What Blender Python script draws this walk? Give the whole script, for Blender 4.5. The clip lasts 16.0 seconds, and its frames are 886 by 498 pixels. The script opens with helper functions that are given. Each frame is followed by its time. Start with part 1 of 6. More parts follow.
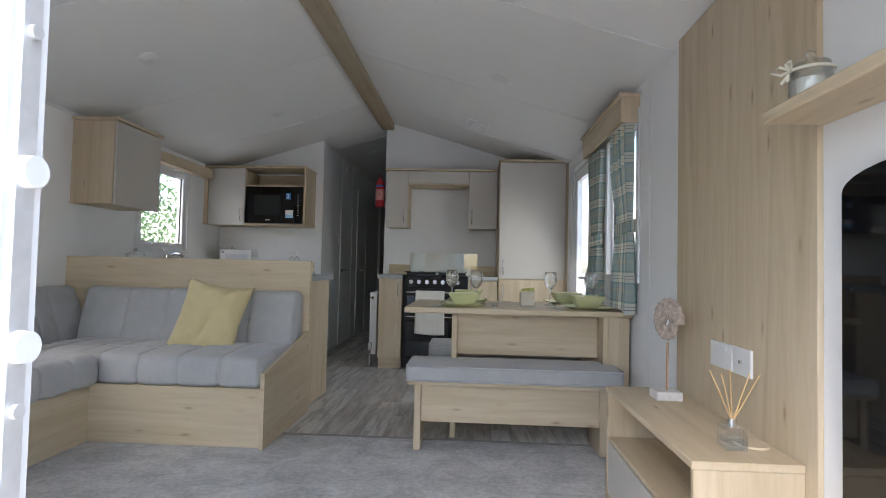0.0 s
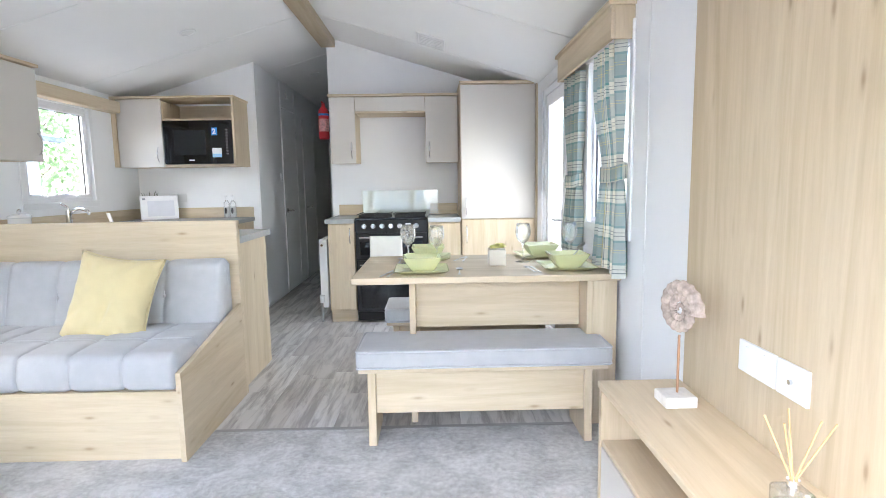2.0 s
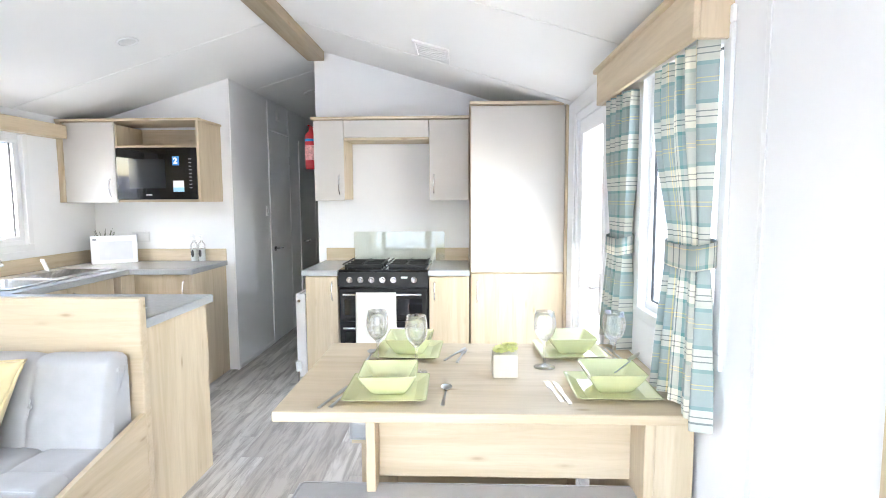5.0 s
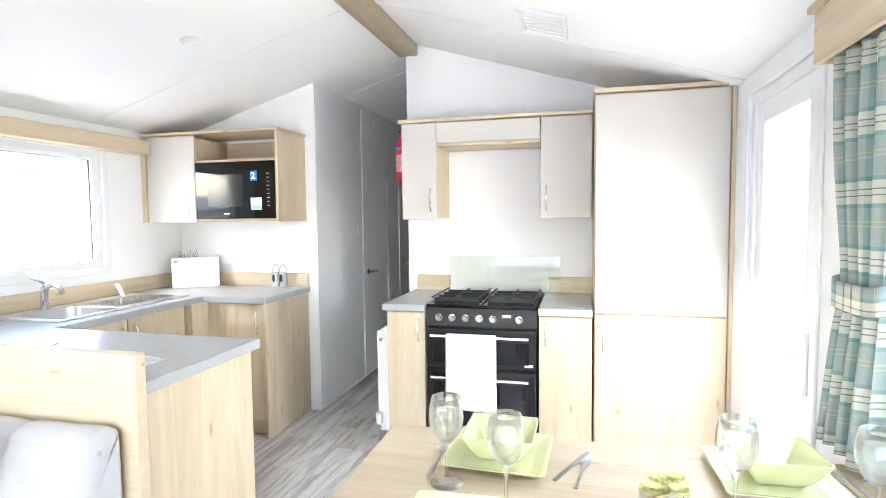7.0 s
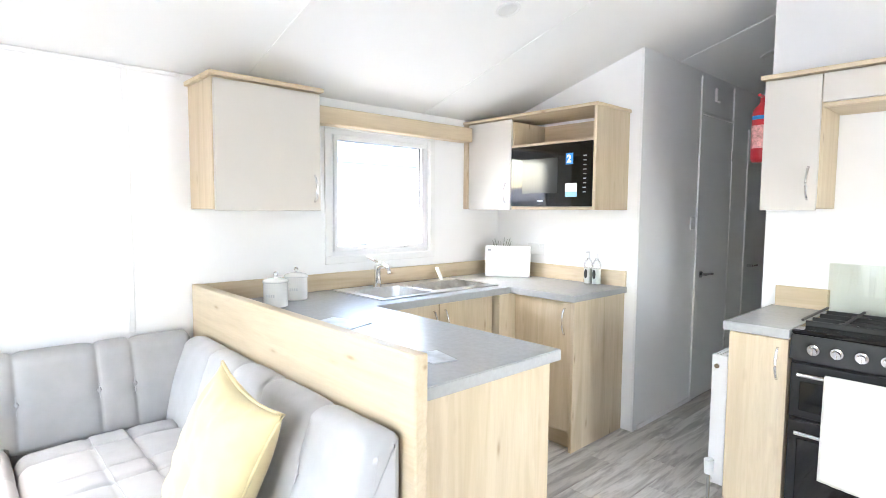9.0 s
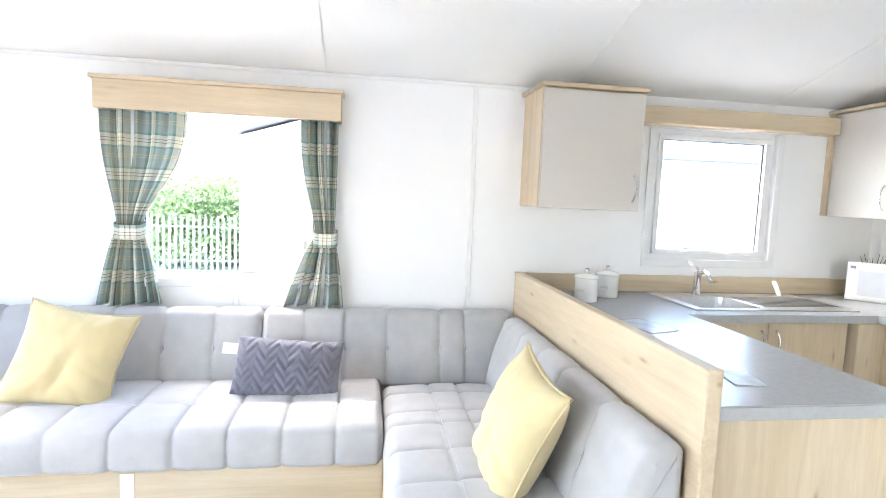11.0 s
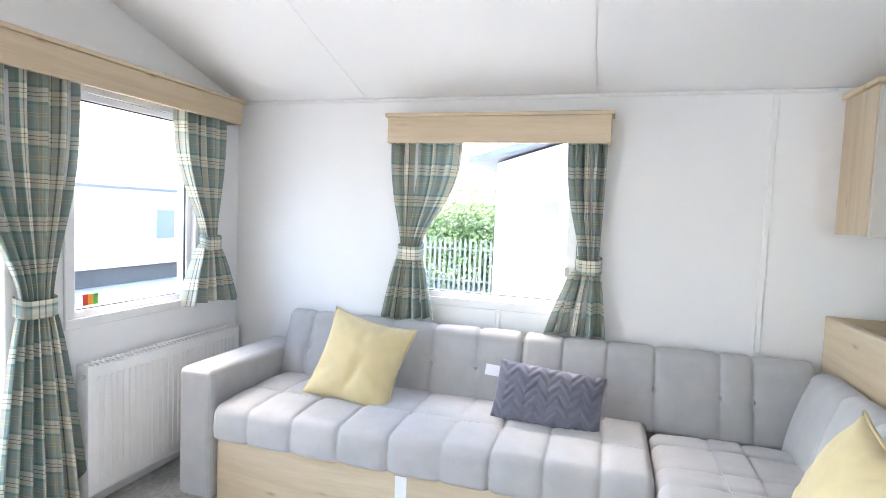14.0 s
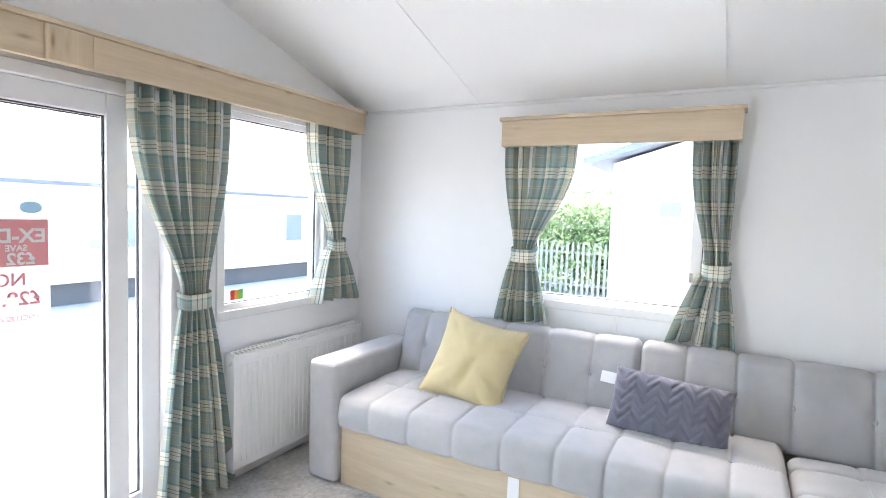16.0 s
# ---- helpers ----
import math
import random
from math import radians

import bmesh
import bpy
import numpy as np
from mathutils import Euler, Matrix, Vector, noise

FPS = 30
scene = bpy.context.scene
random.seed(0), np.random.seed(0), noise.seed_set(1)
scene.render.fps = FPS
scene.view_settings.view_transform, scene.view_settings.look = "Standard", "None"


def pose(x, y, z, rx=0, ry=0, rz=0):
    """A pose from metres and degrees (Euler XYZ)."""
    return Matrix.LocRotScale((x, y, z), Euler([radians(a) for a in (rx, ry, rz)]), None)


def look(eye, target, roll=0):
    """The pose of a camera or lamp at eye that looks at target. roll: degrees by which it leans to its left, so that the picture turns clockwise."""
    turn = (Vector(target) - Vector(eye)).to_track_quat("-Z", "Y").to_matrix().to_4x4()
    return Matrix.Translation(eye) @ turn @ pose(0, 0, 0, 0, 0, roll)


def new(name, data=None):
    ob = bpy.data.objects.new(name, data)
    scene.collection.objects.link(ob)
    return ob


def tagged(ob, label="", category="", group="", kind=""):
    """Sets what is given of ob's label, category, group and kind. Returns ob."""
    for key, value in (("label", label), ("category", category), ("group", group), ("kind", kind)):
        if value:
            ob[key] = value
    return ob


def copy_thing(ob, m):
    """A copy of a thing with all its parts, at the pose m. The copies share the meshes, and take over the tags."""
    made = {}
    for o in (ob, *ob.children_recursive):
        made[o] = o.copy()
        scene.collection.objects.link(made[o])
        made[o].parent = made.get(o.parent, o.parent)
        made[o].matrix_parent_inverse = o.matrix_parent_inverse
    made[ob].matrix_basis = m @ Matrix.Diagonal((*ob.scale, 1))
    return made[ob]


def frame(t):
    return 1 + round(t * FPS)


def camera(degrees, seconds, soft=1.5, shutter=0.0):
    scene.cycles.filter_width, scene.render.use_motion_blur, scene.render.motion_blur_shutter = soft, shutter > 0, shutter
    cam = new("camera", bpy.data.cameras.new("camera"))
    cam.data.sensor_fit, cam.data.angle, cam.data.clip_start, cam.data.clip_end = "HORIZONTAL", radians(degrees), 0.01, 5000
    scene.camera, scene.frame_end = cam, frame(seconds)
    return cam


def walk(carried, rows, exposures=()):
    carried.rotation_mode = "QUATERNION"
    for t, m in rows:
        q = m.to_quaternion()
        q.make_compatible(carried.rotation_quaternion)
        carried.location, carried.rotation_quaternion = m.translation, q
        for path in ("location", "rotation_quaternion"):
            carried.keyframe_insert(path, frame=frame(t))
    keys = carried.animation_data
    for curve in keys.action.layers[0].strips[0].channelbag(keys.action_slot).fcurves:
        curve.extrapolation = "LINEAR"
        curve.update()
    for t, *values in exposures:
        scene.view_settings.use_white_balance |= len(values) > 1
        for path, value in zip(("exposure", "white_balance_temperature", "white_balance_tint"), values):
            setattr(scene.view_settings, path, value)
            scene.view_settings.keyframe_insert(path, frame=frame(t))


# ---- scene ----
cam = camera(78.9, 16.0, soft=0.9)
PATH = [
    (0, (-0.136, 0.385, 0.969), (-0.245, 2.381, 1.041), 1.3),
    (0.5, (-0.092, 0.601, 1.067), (-0.198, 2.598, 1.07), 1.3),
    (1, (-0.103, 0.796, 1.109), (-0.256, 2.787, 0.993), -0.2),
    (1.5, (-0.109, 0.917, 1.114), (-0.252, 2.906, 0.966), -0.6),
    (2, (-0.118, 0.943, 1.175), (-0.087, 2.929, 0.938), -0.9),
    (2.5, (-0.099, 1.01, 1.235), (-0.026, 2.997, 1.025), -0.4),
    (3, (-0.058, 1.216, 1.344), (0.025, 3.204, 1.139), 0.1),
    (3.5, (-0.039, 1.331, 1.374), (0.008, 3.319, 1.166), -0.2),
    (6, (0.102, 2.288, 1.377), (-0.104, 4.27, 1.212), 0.2),
    (6.5, (0.069, 2.453, 1.388), (-0.255, 4.42, 1.229), 0.0),
    (7, (0.05, 2.648, 1.39), (-0.449, 4.581, 1.269), -0.6),
    (7.5, (0.037, 2.806, 1.387), (-0.631, 4.688, 1.275), 0.7),
    (8, (-0.02, 2.932, 1.38), (-0.938, 4.704, 1.246), 0.5),
    (8.5, (-0.102, 3.03, 1.373), (-1.292, 4.633, 1.25), 0.5),
    (9, (-0.175, 3.059, 1.367), (-1.644, 4.408, 1.22), 0.4),
    (9.5, (-0.187, 3.061, 1.369), (-1.856, 4.15, 1.195), 0.8),
    (10, (-0.145, 3.089, 1.382), (-1.978, 3.864, 1.193), 1.8),
    (12.5, (-0.007, 3.072, 1.381), (-1.997, 2.933, 1.239), 2.0),
    (13, (-0.048, 3.051, 1.372), (-2.022, 2.759, 1.236), 2.2),
    (13.5, (-0.113, 3.016, 1.372), (-2.054, 2.549, 1.243), 1.9),
    (14, (-0.142, 2.974, 1.378), (-2.05, 2.391, 1.246), 2.4),
    (14.5, (-0.151, 2.945, 1.372), (-2.028, 2.267, 1.239), 2.2),
    (15, (-0.135, 2.929, 1.365), (-1.96, 2.122, 1.236), 2.1),
    (15.5, (-0.119, 2.944, 1.375), (-1.879, 2.003, 1.24), 2.2),
    (16, (-0.105, 2.971, 1.379), (-1.855, 2.013, 1.242), 2.0),
]

EXPOSURES = [(0, 2.47, 6950, 10), (0.5, 3.45, 6800, 10), (1.0, 3.84, 6720, 10), (1.5, 3.94, 6700, 10), (2.5, 4.01, 6700, 10), (3.5, 4.20, 6720, 10), (6.0, 4.77, 6900, 10), (7.0, 4.88, 6930, 10), (9.0, 4.84, 6930, 10), (10.0, 4.72, 6930, 10), (12.5, 4.17, 6860, 10), (16.0, 3.88, 6800, 10)]
walk(cam, [(t, look(eye, target, roll)) for t, eye, target, roll in PATH], EXPOSURES)

# ---- light: a bright overcast day ----
world = bpy.data.worlds.new("overcast_sky")
scene.world = world
world.use_nodes = True
wn = world.node_tree
sky = wn.nodes.new("ShaderNodeTexSky")
sky.sky_type = 'NISHITA'
sky.sun_disc = False
sky.sun_elevation, sky.sun_rotation = radians(57), radians(209)
sky.dust_density, sky.air_density, sky.ozone_density = 2.0, 1.0, 1.0
wn.nodes["Background"].inputs["Strength"].default_value = 0.15
wn.links.new(sky.outputs["Color"], wn.nodes["Background"].inputs["Color"])
sun = new("sun", bpy.data.lights.new("sun", 'SUN'))
sun.data.energy, sun.data.angle, sun.data.color = 0.6, radians(60), (1.0, 0.96, 0.9)
sun.matrix_world = look((-5, -9, 16), (0, 0, 0))
# the sky's light in the opening of the glazed side door
lamp = new("side_door_daylight", bpy.data.lights.new("side_door_daylight", 'AREA'))
lamp.data.shape, lamp.data.size, lamp.data.size_y = 'RECTANGLE', 0.44, 1.52
lamp.data.energy, lamp.data.color = 1.05, (0.95, 0.98, 1.0)
lamp.matrix_world = Matrix(((0, 0, 1, 0.855), (1, 0, 0, 4.92), (0, 1, 0, 0.98), (0, 0, 0, 1))) @ pose(0, 0, 0, -35, 0, 0)

# ---- plan, in metres ----
W, R, F, B = -2.90, 0.76, 0.82, 6.12          # left wall, right wall, front gable, kitchen back wall
EAVES, SLOPE = 1.99, 0.30
RIDGE = (W + R) / 2
HL, HR, HEND = -1.768, -1.085, 9.6              # hallway walls and end


def ceil_z(x):
    return EAVES + SLOPE * (min(x - W, R - x))


# ---- materials ----
def mat(name):
    m = bpy.data.materials.new(name)
    m.use_nodes = True
    return m, m.node_tree.nodes, m.node_tree.links, m.node_tree.nodes["Principled BSDF"]


def math_node(N, L, op, a, b=None, c=None):
    n = N.new("ShaderNodeMath")
    n.operation = op
    for i, v in enumerate((a, b, c)):
        if v is None:
            continue
        if isinstance(v, (int, float)):
            n.inputs[i].default_value = v
        else:
            L.new(v, n.inputs[i])
    return n.outputs[0]


def mix_rgb(N, L, fac, a, b, blend='MIX'):
    n = N.new("ShaderNodeMix")
    n.data_type, n.blend_type = 'RGBA', blend
    for i, v in ((0, fac), (6, a), (7, b)):
        if isinstance(v, (int, float)):
            n.inputs[i].default_value = v
        elif isinstance(v, tuple):
            n.inputs[i].default_value = (*v, 1)
        else:
            L.new(v, n.inputs[i])
    return n.outputs[2]


def coords(N, L, scale=(1, 1, 1), kind="Object"):
    tc, mp = N.new("ShaderNodeTexCoord"), N.new("ShaderNodeMapping")
    mp.inputs["Scale"].default_value = scale
    L.new(tc.outputs[kind], mp.inputs[0])
    return mp.outputs[0]


def noise_node(N, L, vec, scale, detail=4, rough=0.55, distort=0.0):
    n = N.new("ShaderNodeTexNoise")
    n.inputs["Scale"].default_value, n.inputs["Detail"].default_value = scale, detail
    n.inputs["Roughness"].default_value, n.inputs["Distortion"].default_value = rough, distort
    L.new(vec, n.inputs["Vector"])
    return n.outputs["Fac"]


def ramp(N, L, fac, stops, mode='LINEAR'):
    n = N.new("ShaderNodeValToRGB")
    n.color_ramp.interpolation = mode
    el = n.color_ramp.elements
    while len(el) < len(stops):
        el.new(0.5)
    for e, (p, c) in zip(el, stops):
        e.position, e.color = p, (*c, 1)
    L.new(fac, n.inputs[0])
    return n.outputs[0]


def bump(N, L, P, height, strength, distance=0.002):
    b = N.new("ShaderNodeBump")
    b.inputs["Strength"].default_value, b.inputs["Distance"].default_value = strength, distance
    L.new(height, b.inputs["Height"])
    L.new(b.outputs[0], P.inputs["Normal"])


def plain(name, colour, rough=0.5, metal=0.0, vary=0.05, scale=9.0, relief=0.0, relief_scale=300.0, coat=0.0):
    m, N, L, P = mat(name)
    v = coords(N, L)
    a = noise_node(N, L, v, scale, 5)
    dark = tuple(c * (1 - vary) for c in colour)
    light = tuple(min(1, c * (1 + vary)) for c in colour)
    L.new(ramp(N, L, a, [(0.3, dark), (0.7, light)]), P.inputs["Base Color"])
    P.inputs["Roughness"].default_value, P.inputs["Metallic"].default_value = rough, metal
    P.inputs["Coat Weight"].default_value = coat
    if relief:
        bump(N, L, P, noise_node(N, L, v, relief_scale, 3), relief, 0.001)
    return m


def oak(name, grain, tone=1.0):
    """Pale oak foil; grain: the axis along which it runs."""
    m, N, L, P = mat(name)
    s = [1.0, 1.0, 1.0]
    s["xyz".index(grain)] = 0.07
    v = coords(N, L, tuple(s))
    broad = noise_node(N, L, v, 9.0, 4, 0.6, 1.2)
    fine = noise_node(N, L, v, 70.0, 6, 0.7, 0.5)
    s2 = [1.0, 1.0, 1.0]
    s2["xyz".index(grain)] = 0.3
    vor = N.new("ShaderNodeTexVoronoi")
    vor.inputs["Scale"].default_value = 12.0
    vor.inputs["Randomness"].default_value = 1.0
    L.new(coords(N, L, tuple(s2)), vor.inputs["Vector"])
    base = ramp(N, L, broad, [(0.28, (0.51 * tone, 0.40 * tone, 0.255 * tone)), (0.5, (0.61 * tone, 0.495 * tone, 0.345 * tone)), (0.72, (0.67 * tone, 0.56 * tone, 0.41 * tone))])
    grained = mix_rgb(N, L, math_node(N, L, 'MULTIPLY', ramp(N, L, fine, [(0.42, (0, 0, 0)), (0.66, (1, 1, 1))]), 0.32), base, (0.47 * tone, 0.365 * tone, 0.245 * tone))
    knot = ramp(N, L, vor.outputs["Distance"], [(0.03, (1, 1, 1)), (0.10, (0.25, 0.25, 0.25)), (0.17, (0, 0, 0))])
    full = mix_rgb(N, L, math_node(N, L, 'MULTIPLY', knot, 0.72), grained, (0.30, 0.19, 0.10))
    L.new(full, P.inputs["Base Color"])
    P.inputs["Roughness"].default_value = 0.5
    bump(N, L, P, fine, 0.12, 0.0008)
    return m


def tartan():
    m, N, L, P = mat("tartan_cloth")
    uv = N.new("ShaderNodeUVMap")
    sep = N.new("ShaderNodeSeparateXYZ")
    L.new(uv.outputs[0], sep.inputs[0])
    sage, teal, cream, dark, gold = (0.34, 0.40, 0.385), (0.12, 0.29, 0.275), (0.86, 0.81, 0.67), (0.09, 0.09, 0.08), (0.82, 0.62, 0.20)
    stops = [(0.0, sage), (0.20, gold), (0.218, sage), (0.27, gold), (0.288, sage), (0.48, teal), (0.54, cream), (0.65, dark), (0.668, cream), (0.74, dark), (0.758, cream), (0.87, teal), (0.93, sage)]
    out = []
    for axis in (0, 1):
        f = math_node(N, L, 'FRACT', math_node(N, L, 'MULTIPLY', sep.outputs[axis], 1 / 0.165))
        out.append(ramp(N, L, f, stops, 'CONSTANT'))
    weave = N.new("ShaderNodeTexChecker")
    weave.inputs["Scale"].default_value = 700
    L.new(uv.outputs[0], weave.inputs[0])
    c = mix_rgb(N, L, 0.5, out[0], out[1])
    n = noise_node(N, L, coords(N, L), 60, 4)
    c = mix_rgb(N, L, math_node(N, L, 'MULTIPLY', n, 0.2), c, (0.2, 0.24, 0.22))
    L.new(c, P.inputs["Base Color"])
    P.inputs["Roughness"].default_value = 0.95
    P.inputs["Sheen Weight"].default_value = 0.15
    bump(N, L, P, weave.outputs["Fac"], 0.15, 0.0006)
    tr = N.new("ShaderNodeBsdfTranslucent")
    L.new(c, tr.inputs[0])
    mx = N.new("ShaderNodeMixShader")
    mx.inputs[0].default_value = 0.09
    L.new(P.outputs[0], mx.inputs[1])
    L.new(tr.outputs[0], mx.inputs[2])
    L.new(mx.outputs[0], N["Material Output"].inputs[0])
    return m


def clear(name, tint=(1, 1, 1), gloss=0.03, rough=0.0, power=4.0):
    """Thin clear glass: mostly see-through, with gloss that grows towards its edges."""
    m, N, L, P = mat(name)
    N.remove(P)
    t, g, fr, mx = N.new("ShaderNodeBsdfTransparent"), N.new("ShaderNodeBsdfGlossy"), N.new("ShaderNodeLayerWeight"), N.new("ShaderNodeMixShader")
    t.inputs[0].default_value, g.inputs["Roughness"].default_value = (*tint, 1), rough
    fr.inputs[0].default_value = 0.5
    k = math_node(N, L, 'POWER', fr.outputs["Facing"], power)
    L.new(math_node(N, L, 'MULTIPLY_ADD', k, 0.55, gloss), mx.inputs[0])
    L.new(t.outputs[0], mx.inputs[1])
    L.new(g.outputs[0], mx.inputs[2])
    L.new(mx.outputs[0], N["Material Output"].inputs[0])
    return m


def cloth(name, colour, scale=900.0, vary=0.1):
    m, N, L, P = mat(name)
    v = coords(N, L)
    big, small = noise_node(N, L, v, 14, 4), noise_node(N, L, v, scale, 2)
    mixd = math_node(N, L, 'MULTIPLY_ADD', small, 0.5, math_node(N, L, 'MULTIPLY', big, 0.5))
    L.new(ramp(N, L, mixd, [(0.3, tuple(c * (1 - vary) for c in colour)), (0.7, tuple(min(1, c * (1 + vary)) for c in colour))]), P.inputs["Base Color"])
    P.inputs["Roughness"].default_value = 0.95
    P.inputs["Sheen Weight"].default_value = 0.2
    bump(N, L, P, small, 0.25, 0.0008)
    return m


def carpet_mat():
    m, N, L, P = mat("grey_carpet")
    v = coords(N, L)
    big, mid, fine = noise_node(N, L, v, 5, 5, 0.65, 0.8), noise_node(N, L, v, 45, 3), noise_node(N, L, v, 420, 2)
    k = math_node(N, L, 'MULTIPLY_ADD', fine, 0.35, math_node(N, L, 'MULTIPLY_ADD', mid, 0.25, math_node(N, L, 'MULTIPLY', big, 0.4)))
    L.new(ramp(N, L, k, [(0.38, (0.25, 0.24, 0.23)), (0.5, (0.41, 0.40, 0.385)), (0.6, (0.58, 0.57, 0.555))]), P.inputs["Base Color"])
    P.inputs["Roughness"].default_value = 1.0
    P.inputs["Sheen Weight"].default_value = 0.3
    bump(N, L, P, k, 0.9, 0.006)
    return m


def plank_mat():
    m, N, L, P = mat("grey_vinyl_plank")
    v = coords(N, L, (1, 0.12, 1))
    oi = N.new("ShaderNodeObjectInfo")
    sh = N.new("ShaderNodeVectorMath")
    sh.operation = 'ADD'
    L.new(v, sh.inputs[0])
    cm = N.new("ShaderNodeCombineXYZ")
    L.new(math_node(N, L, 'MULTIPLY', oi.outputs["Random"], 40.0), cm.inputs[0])
    L.new(cm.outputs[0], sh.inputs[1])
    a, b = noise_node(N, L, sh.outputs[0], 22, 6, 0.65, 0.5), noise_node(N, L, sh.outputs[0], 150, 5, 0.7)
    tone = ramp(N, L, oi.outputs["Random"], [(0.0, (0.44, 0.40, 0.365)), (0.4, (0.60, 0.57, 0.535)), (0.75, (0.70, 0.675, 0.64)), (1.0, (0.53, 0.49, 0.45))])
    c = mix_rgb(N, L, math_node(N, L, 'MULTIPLY', ramp(N, L, a, [(0.44, (0, 0, 0)), (0.62, (1, 1, 1))]), 0.72), tone, (0.18, 0.15, 0.135))
    c = mix_rgb(N, L, math_node(N, L, 'MULTIPLY', b, 0.35), c, (0.60, 0.59, 0.57))
    L.new(c, P.inputs["Base Color"])
    P.inputs["Roughness"].default_value = 0.42
    bump(N, L, P, b, 0.15, 0.0006)
    return m


WHITE_WALL = plain("white_vinyl_wallboard", (0.84, 0.84, 0.845), 0.6, vary=0.015, scale=3, relief=0.12, relief_scale=500)
WHITE_CEIL = plain("white_ceiling_board", (0.86, 0.86, 0.85), 0.7, vary=0.012, scale=2, relief=0.15, relief_scale=350)
WHITE_TRIM = plain("white_plastic_trim", (0.80, 0.80, 0.80), 0.35, vary=0.02)
UPVC = plain("white_upvc", (0.82, 0.82, 0.83), 0.28, vary=0.015)
GASKET = plain("black_rubber_gasket", (0.03, 0.03, 0.03), 0.7)
OAK_X, OAK_Y, OAK_Z = oak("oak_grain_across", "x"), oak("oak_grain_along", "y"), oak("oak_grain_upright", "z")
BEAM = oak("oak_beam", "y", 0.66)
CREAM = plain("cream_grey_door", (0.57, 0.535, 0.49), 0.38, vary=0.02, scale=2)
WORKTOP = plain("grey_laminate_worktop", (0.40, 0.405, 0.405), 0.27, vary=0.05, scale=55, relief=0.04)
STEEL = plain("brushed_steel", (0.62, 0.62, 0.62), 0.28, 1.0, 0.06, 60)
CHROME = plain("polished_chrome", (0.75, 0.75, 0.76), 0.1, 1.0, 0.02)
BLACK_ENAMEL = plain("black_enamel", (0.012, 0.012, 0.013), 0.42, vary=0.2)
BLACK_ENAMEL.node_tree.nodes["Principled BSDF"].inputs["Specular IOR Level"].default_value = 0.3
BLACK_GLASS = plain("black_glass", (0.006, 0.006, 0.007), 0.04, vary=0.1)
BLACK_IRON = plain("black_cast_iron", (0.02, 0.02, 0.02), 0.6, vary=0.3, relief=0.3)
SOFA = cloth("grey_woven_upholstery", (0.435, 0.43, 0.43))
PIPING = cloth("pale_grey_seam_thread", (0.50, 0.50, 0.51))
YELLOW = cloth("yellow_cotton", (0.64, 0.53, 0.30), 1200, 0.06)
SLATE = cloth("slate_grey_satin", (0.15, 0.15, 0.19), 600, 0.1)
TARTAN = tartan()
CARPET, PLANK = carpet_mat(), plank_mat()
PANE = clear("window_glass")
GLASSWARE = clear("clear_glassware", (0.97, 0.98, 0.98), 0.07, 0.0, 2.2)
gn, gl = GLASSWARE.node_tree.nodes, GLASSWARE.node_tree.links
bent, blend = gn.new("ShaderNodeBsdfGlass"), gn.new("ShaderNodeMixShader")
bent.inputs["Roughness"].default_value, bent.inputs["IOR"].default_value, blend.inputs[0].default_value = 0.0, 1.45, 0.4
gl.new(gn["Material Output"].inputs[0].links[0].from_socket, blend.inputs[1])
gl.new(bent.outputs[0], blend.inputs[2])
gl.new(blend.outputs[0], gn["Material Output"].inputs[0])
SPLASH = clear("green_tinted_glass", (0.955, 0.965, 0.935), 0.08)
LIME = plain("lime_green_glaze", (0.65, 0.65, 0.37), 0.25, vary=0.04, coat=0.3)
RAD_WHITE = plain("white_radiator_enamel", (0.84, 0.84, 0.84), 0.3, vary=0.01)
def backlit(m, share):
    """Lets some of the light through a thin sheet."""
    N, L = m.node_tree.nodes, m.node_tree.links
    P, tr, mx = N["Principled BSDF"], N.new("ShaderNodeBsdfTranslucent"), N.new("ShaderNodeMixShader")
    L.new(P.inputs["Base Color"].links[0].from_socket, tr.inputs[0])
    mx.inputs[0].default_value = share
    L.new(P.outputs[0], mx.inputs[1])
    L.new(tr.outputs[0], mx.inputs[2])
    L.new(mx.outputs[0], N["Material Output"].inputs[0])
    return m


PAPER = plain("white_paper", (0.85, 0.85, 0.86), 0.8, vary=0.02)
RED = plain("red_enamel", (0.55, 0.02, 0.03), 0.3)
BLUE = plain("blue_print", (0.02, 0.25, 0.65), 0.4)
PALE_BLUE = plain("pale_blue_print", (0.35, 0.62, 0.85), 0.4)
# hallway end door: the dimness of the unlit hall is put into its colour
SHADED_DOOR = plain("door_board_painted_shade", (0.30, 0.28, 0.26), 0.6)


# ---- building helpers ----
def box(bm, x0, x1, y0, y1, z0, z1, r=0.0, seg=1):
    tmp = bmesh.new()
    bmesh.ops.create_cube(tmp, size=1)
    for v in tmp.verts:
        v.co = Vector(((x0 + x1) / 2 + v.co.x * (x1 - x0), (y0 + y1) / 2 + v.co.y * (y1 - y0), (z0 + z1) / 2 + v.co.z * (z1 - z0)))
    if r > 0:
        bmesh.ops.bevel(tmp, geom=list(tmp.edges), offset=r, segments=seg, profile=0.5, affect='EDGES')
    join(bm, tmp)
    return bm


def join(bm, tmp, m=None):
    me = bpy.data.meshes.new("scratch")
    tmp.to_mesh(me)
    tmp.free()
    if m is not None:
        me.transform(m)
    bm.from_mesh(me)
    bpy.data.meshes.remove(me)


def B1(*a, **k):
    return box(bmesh.new(), *a, **k)


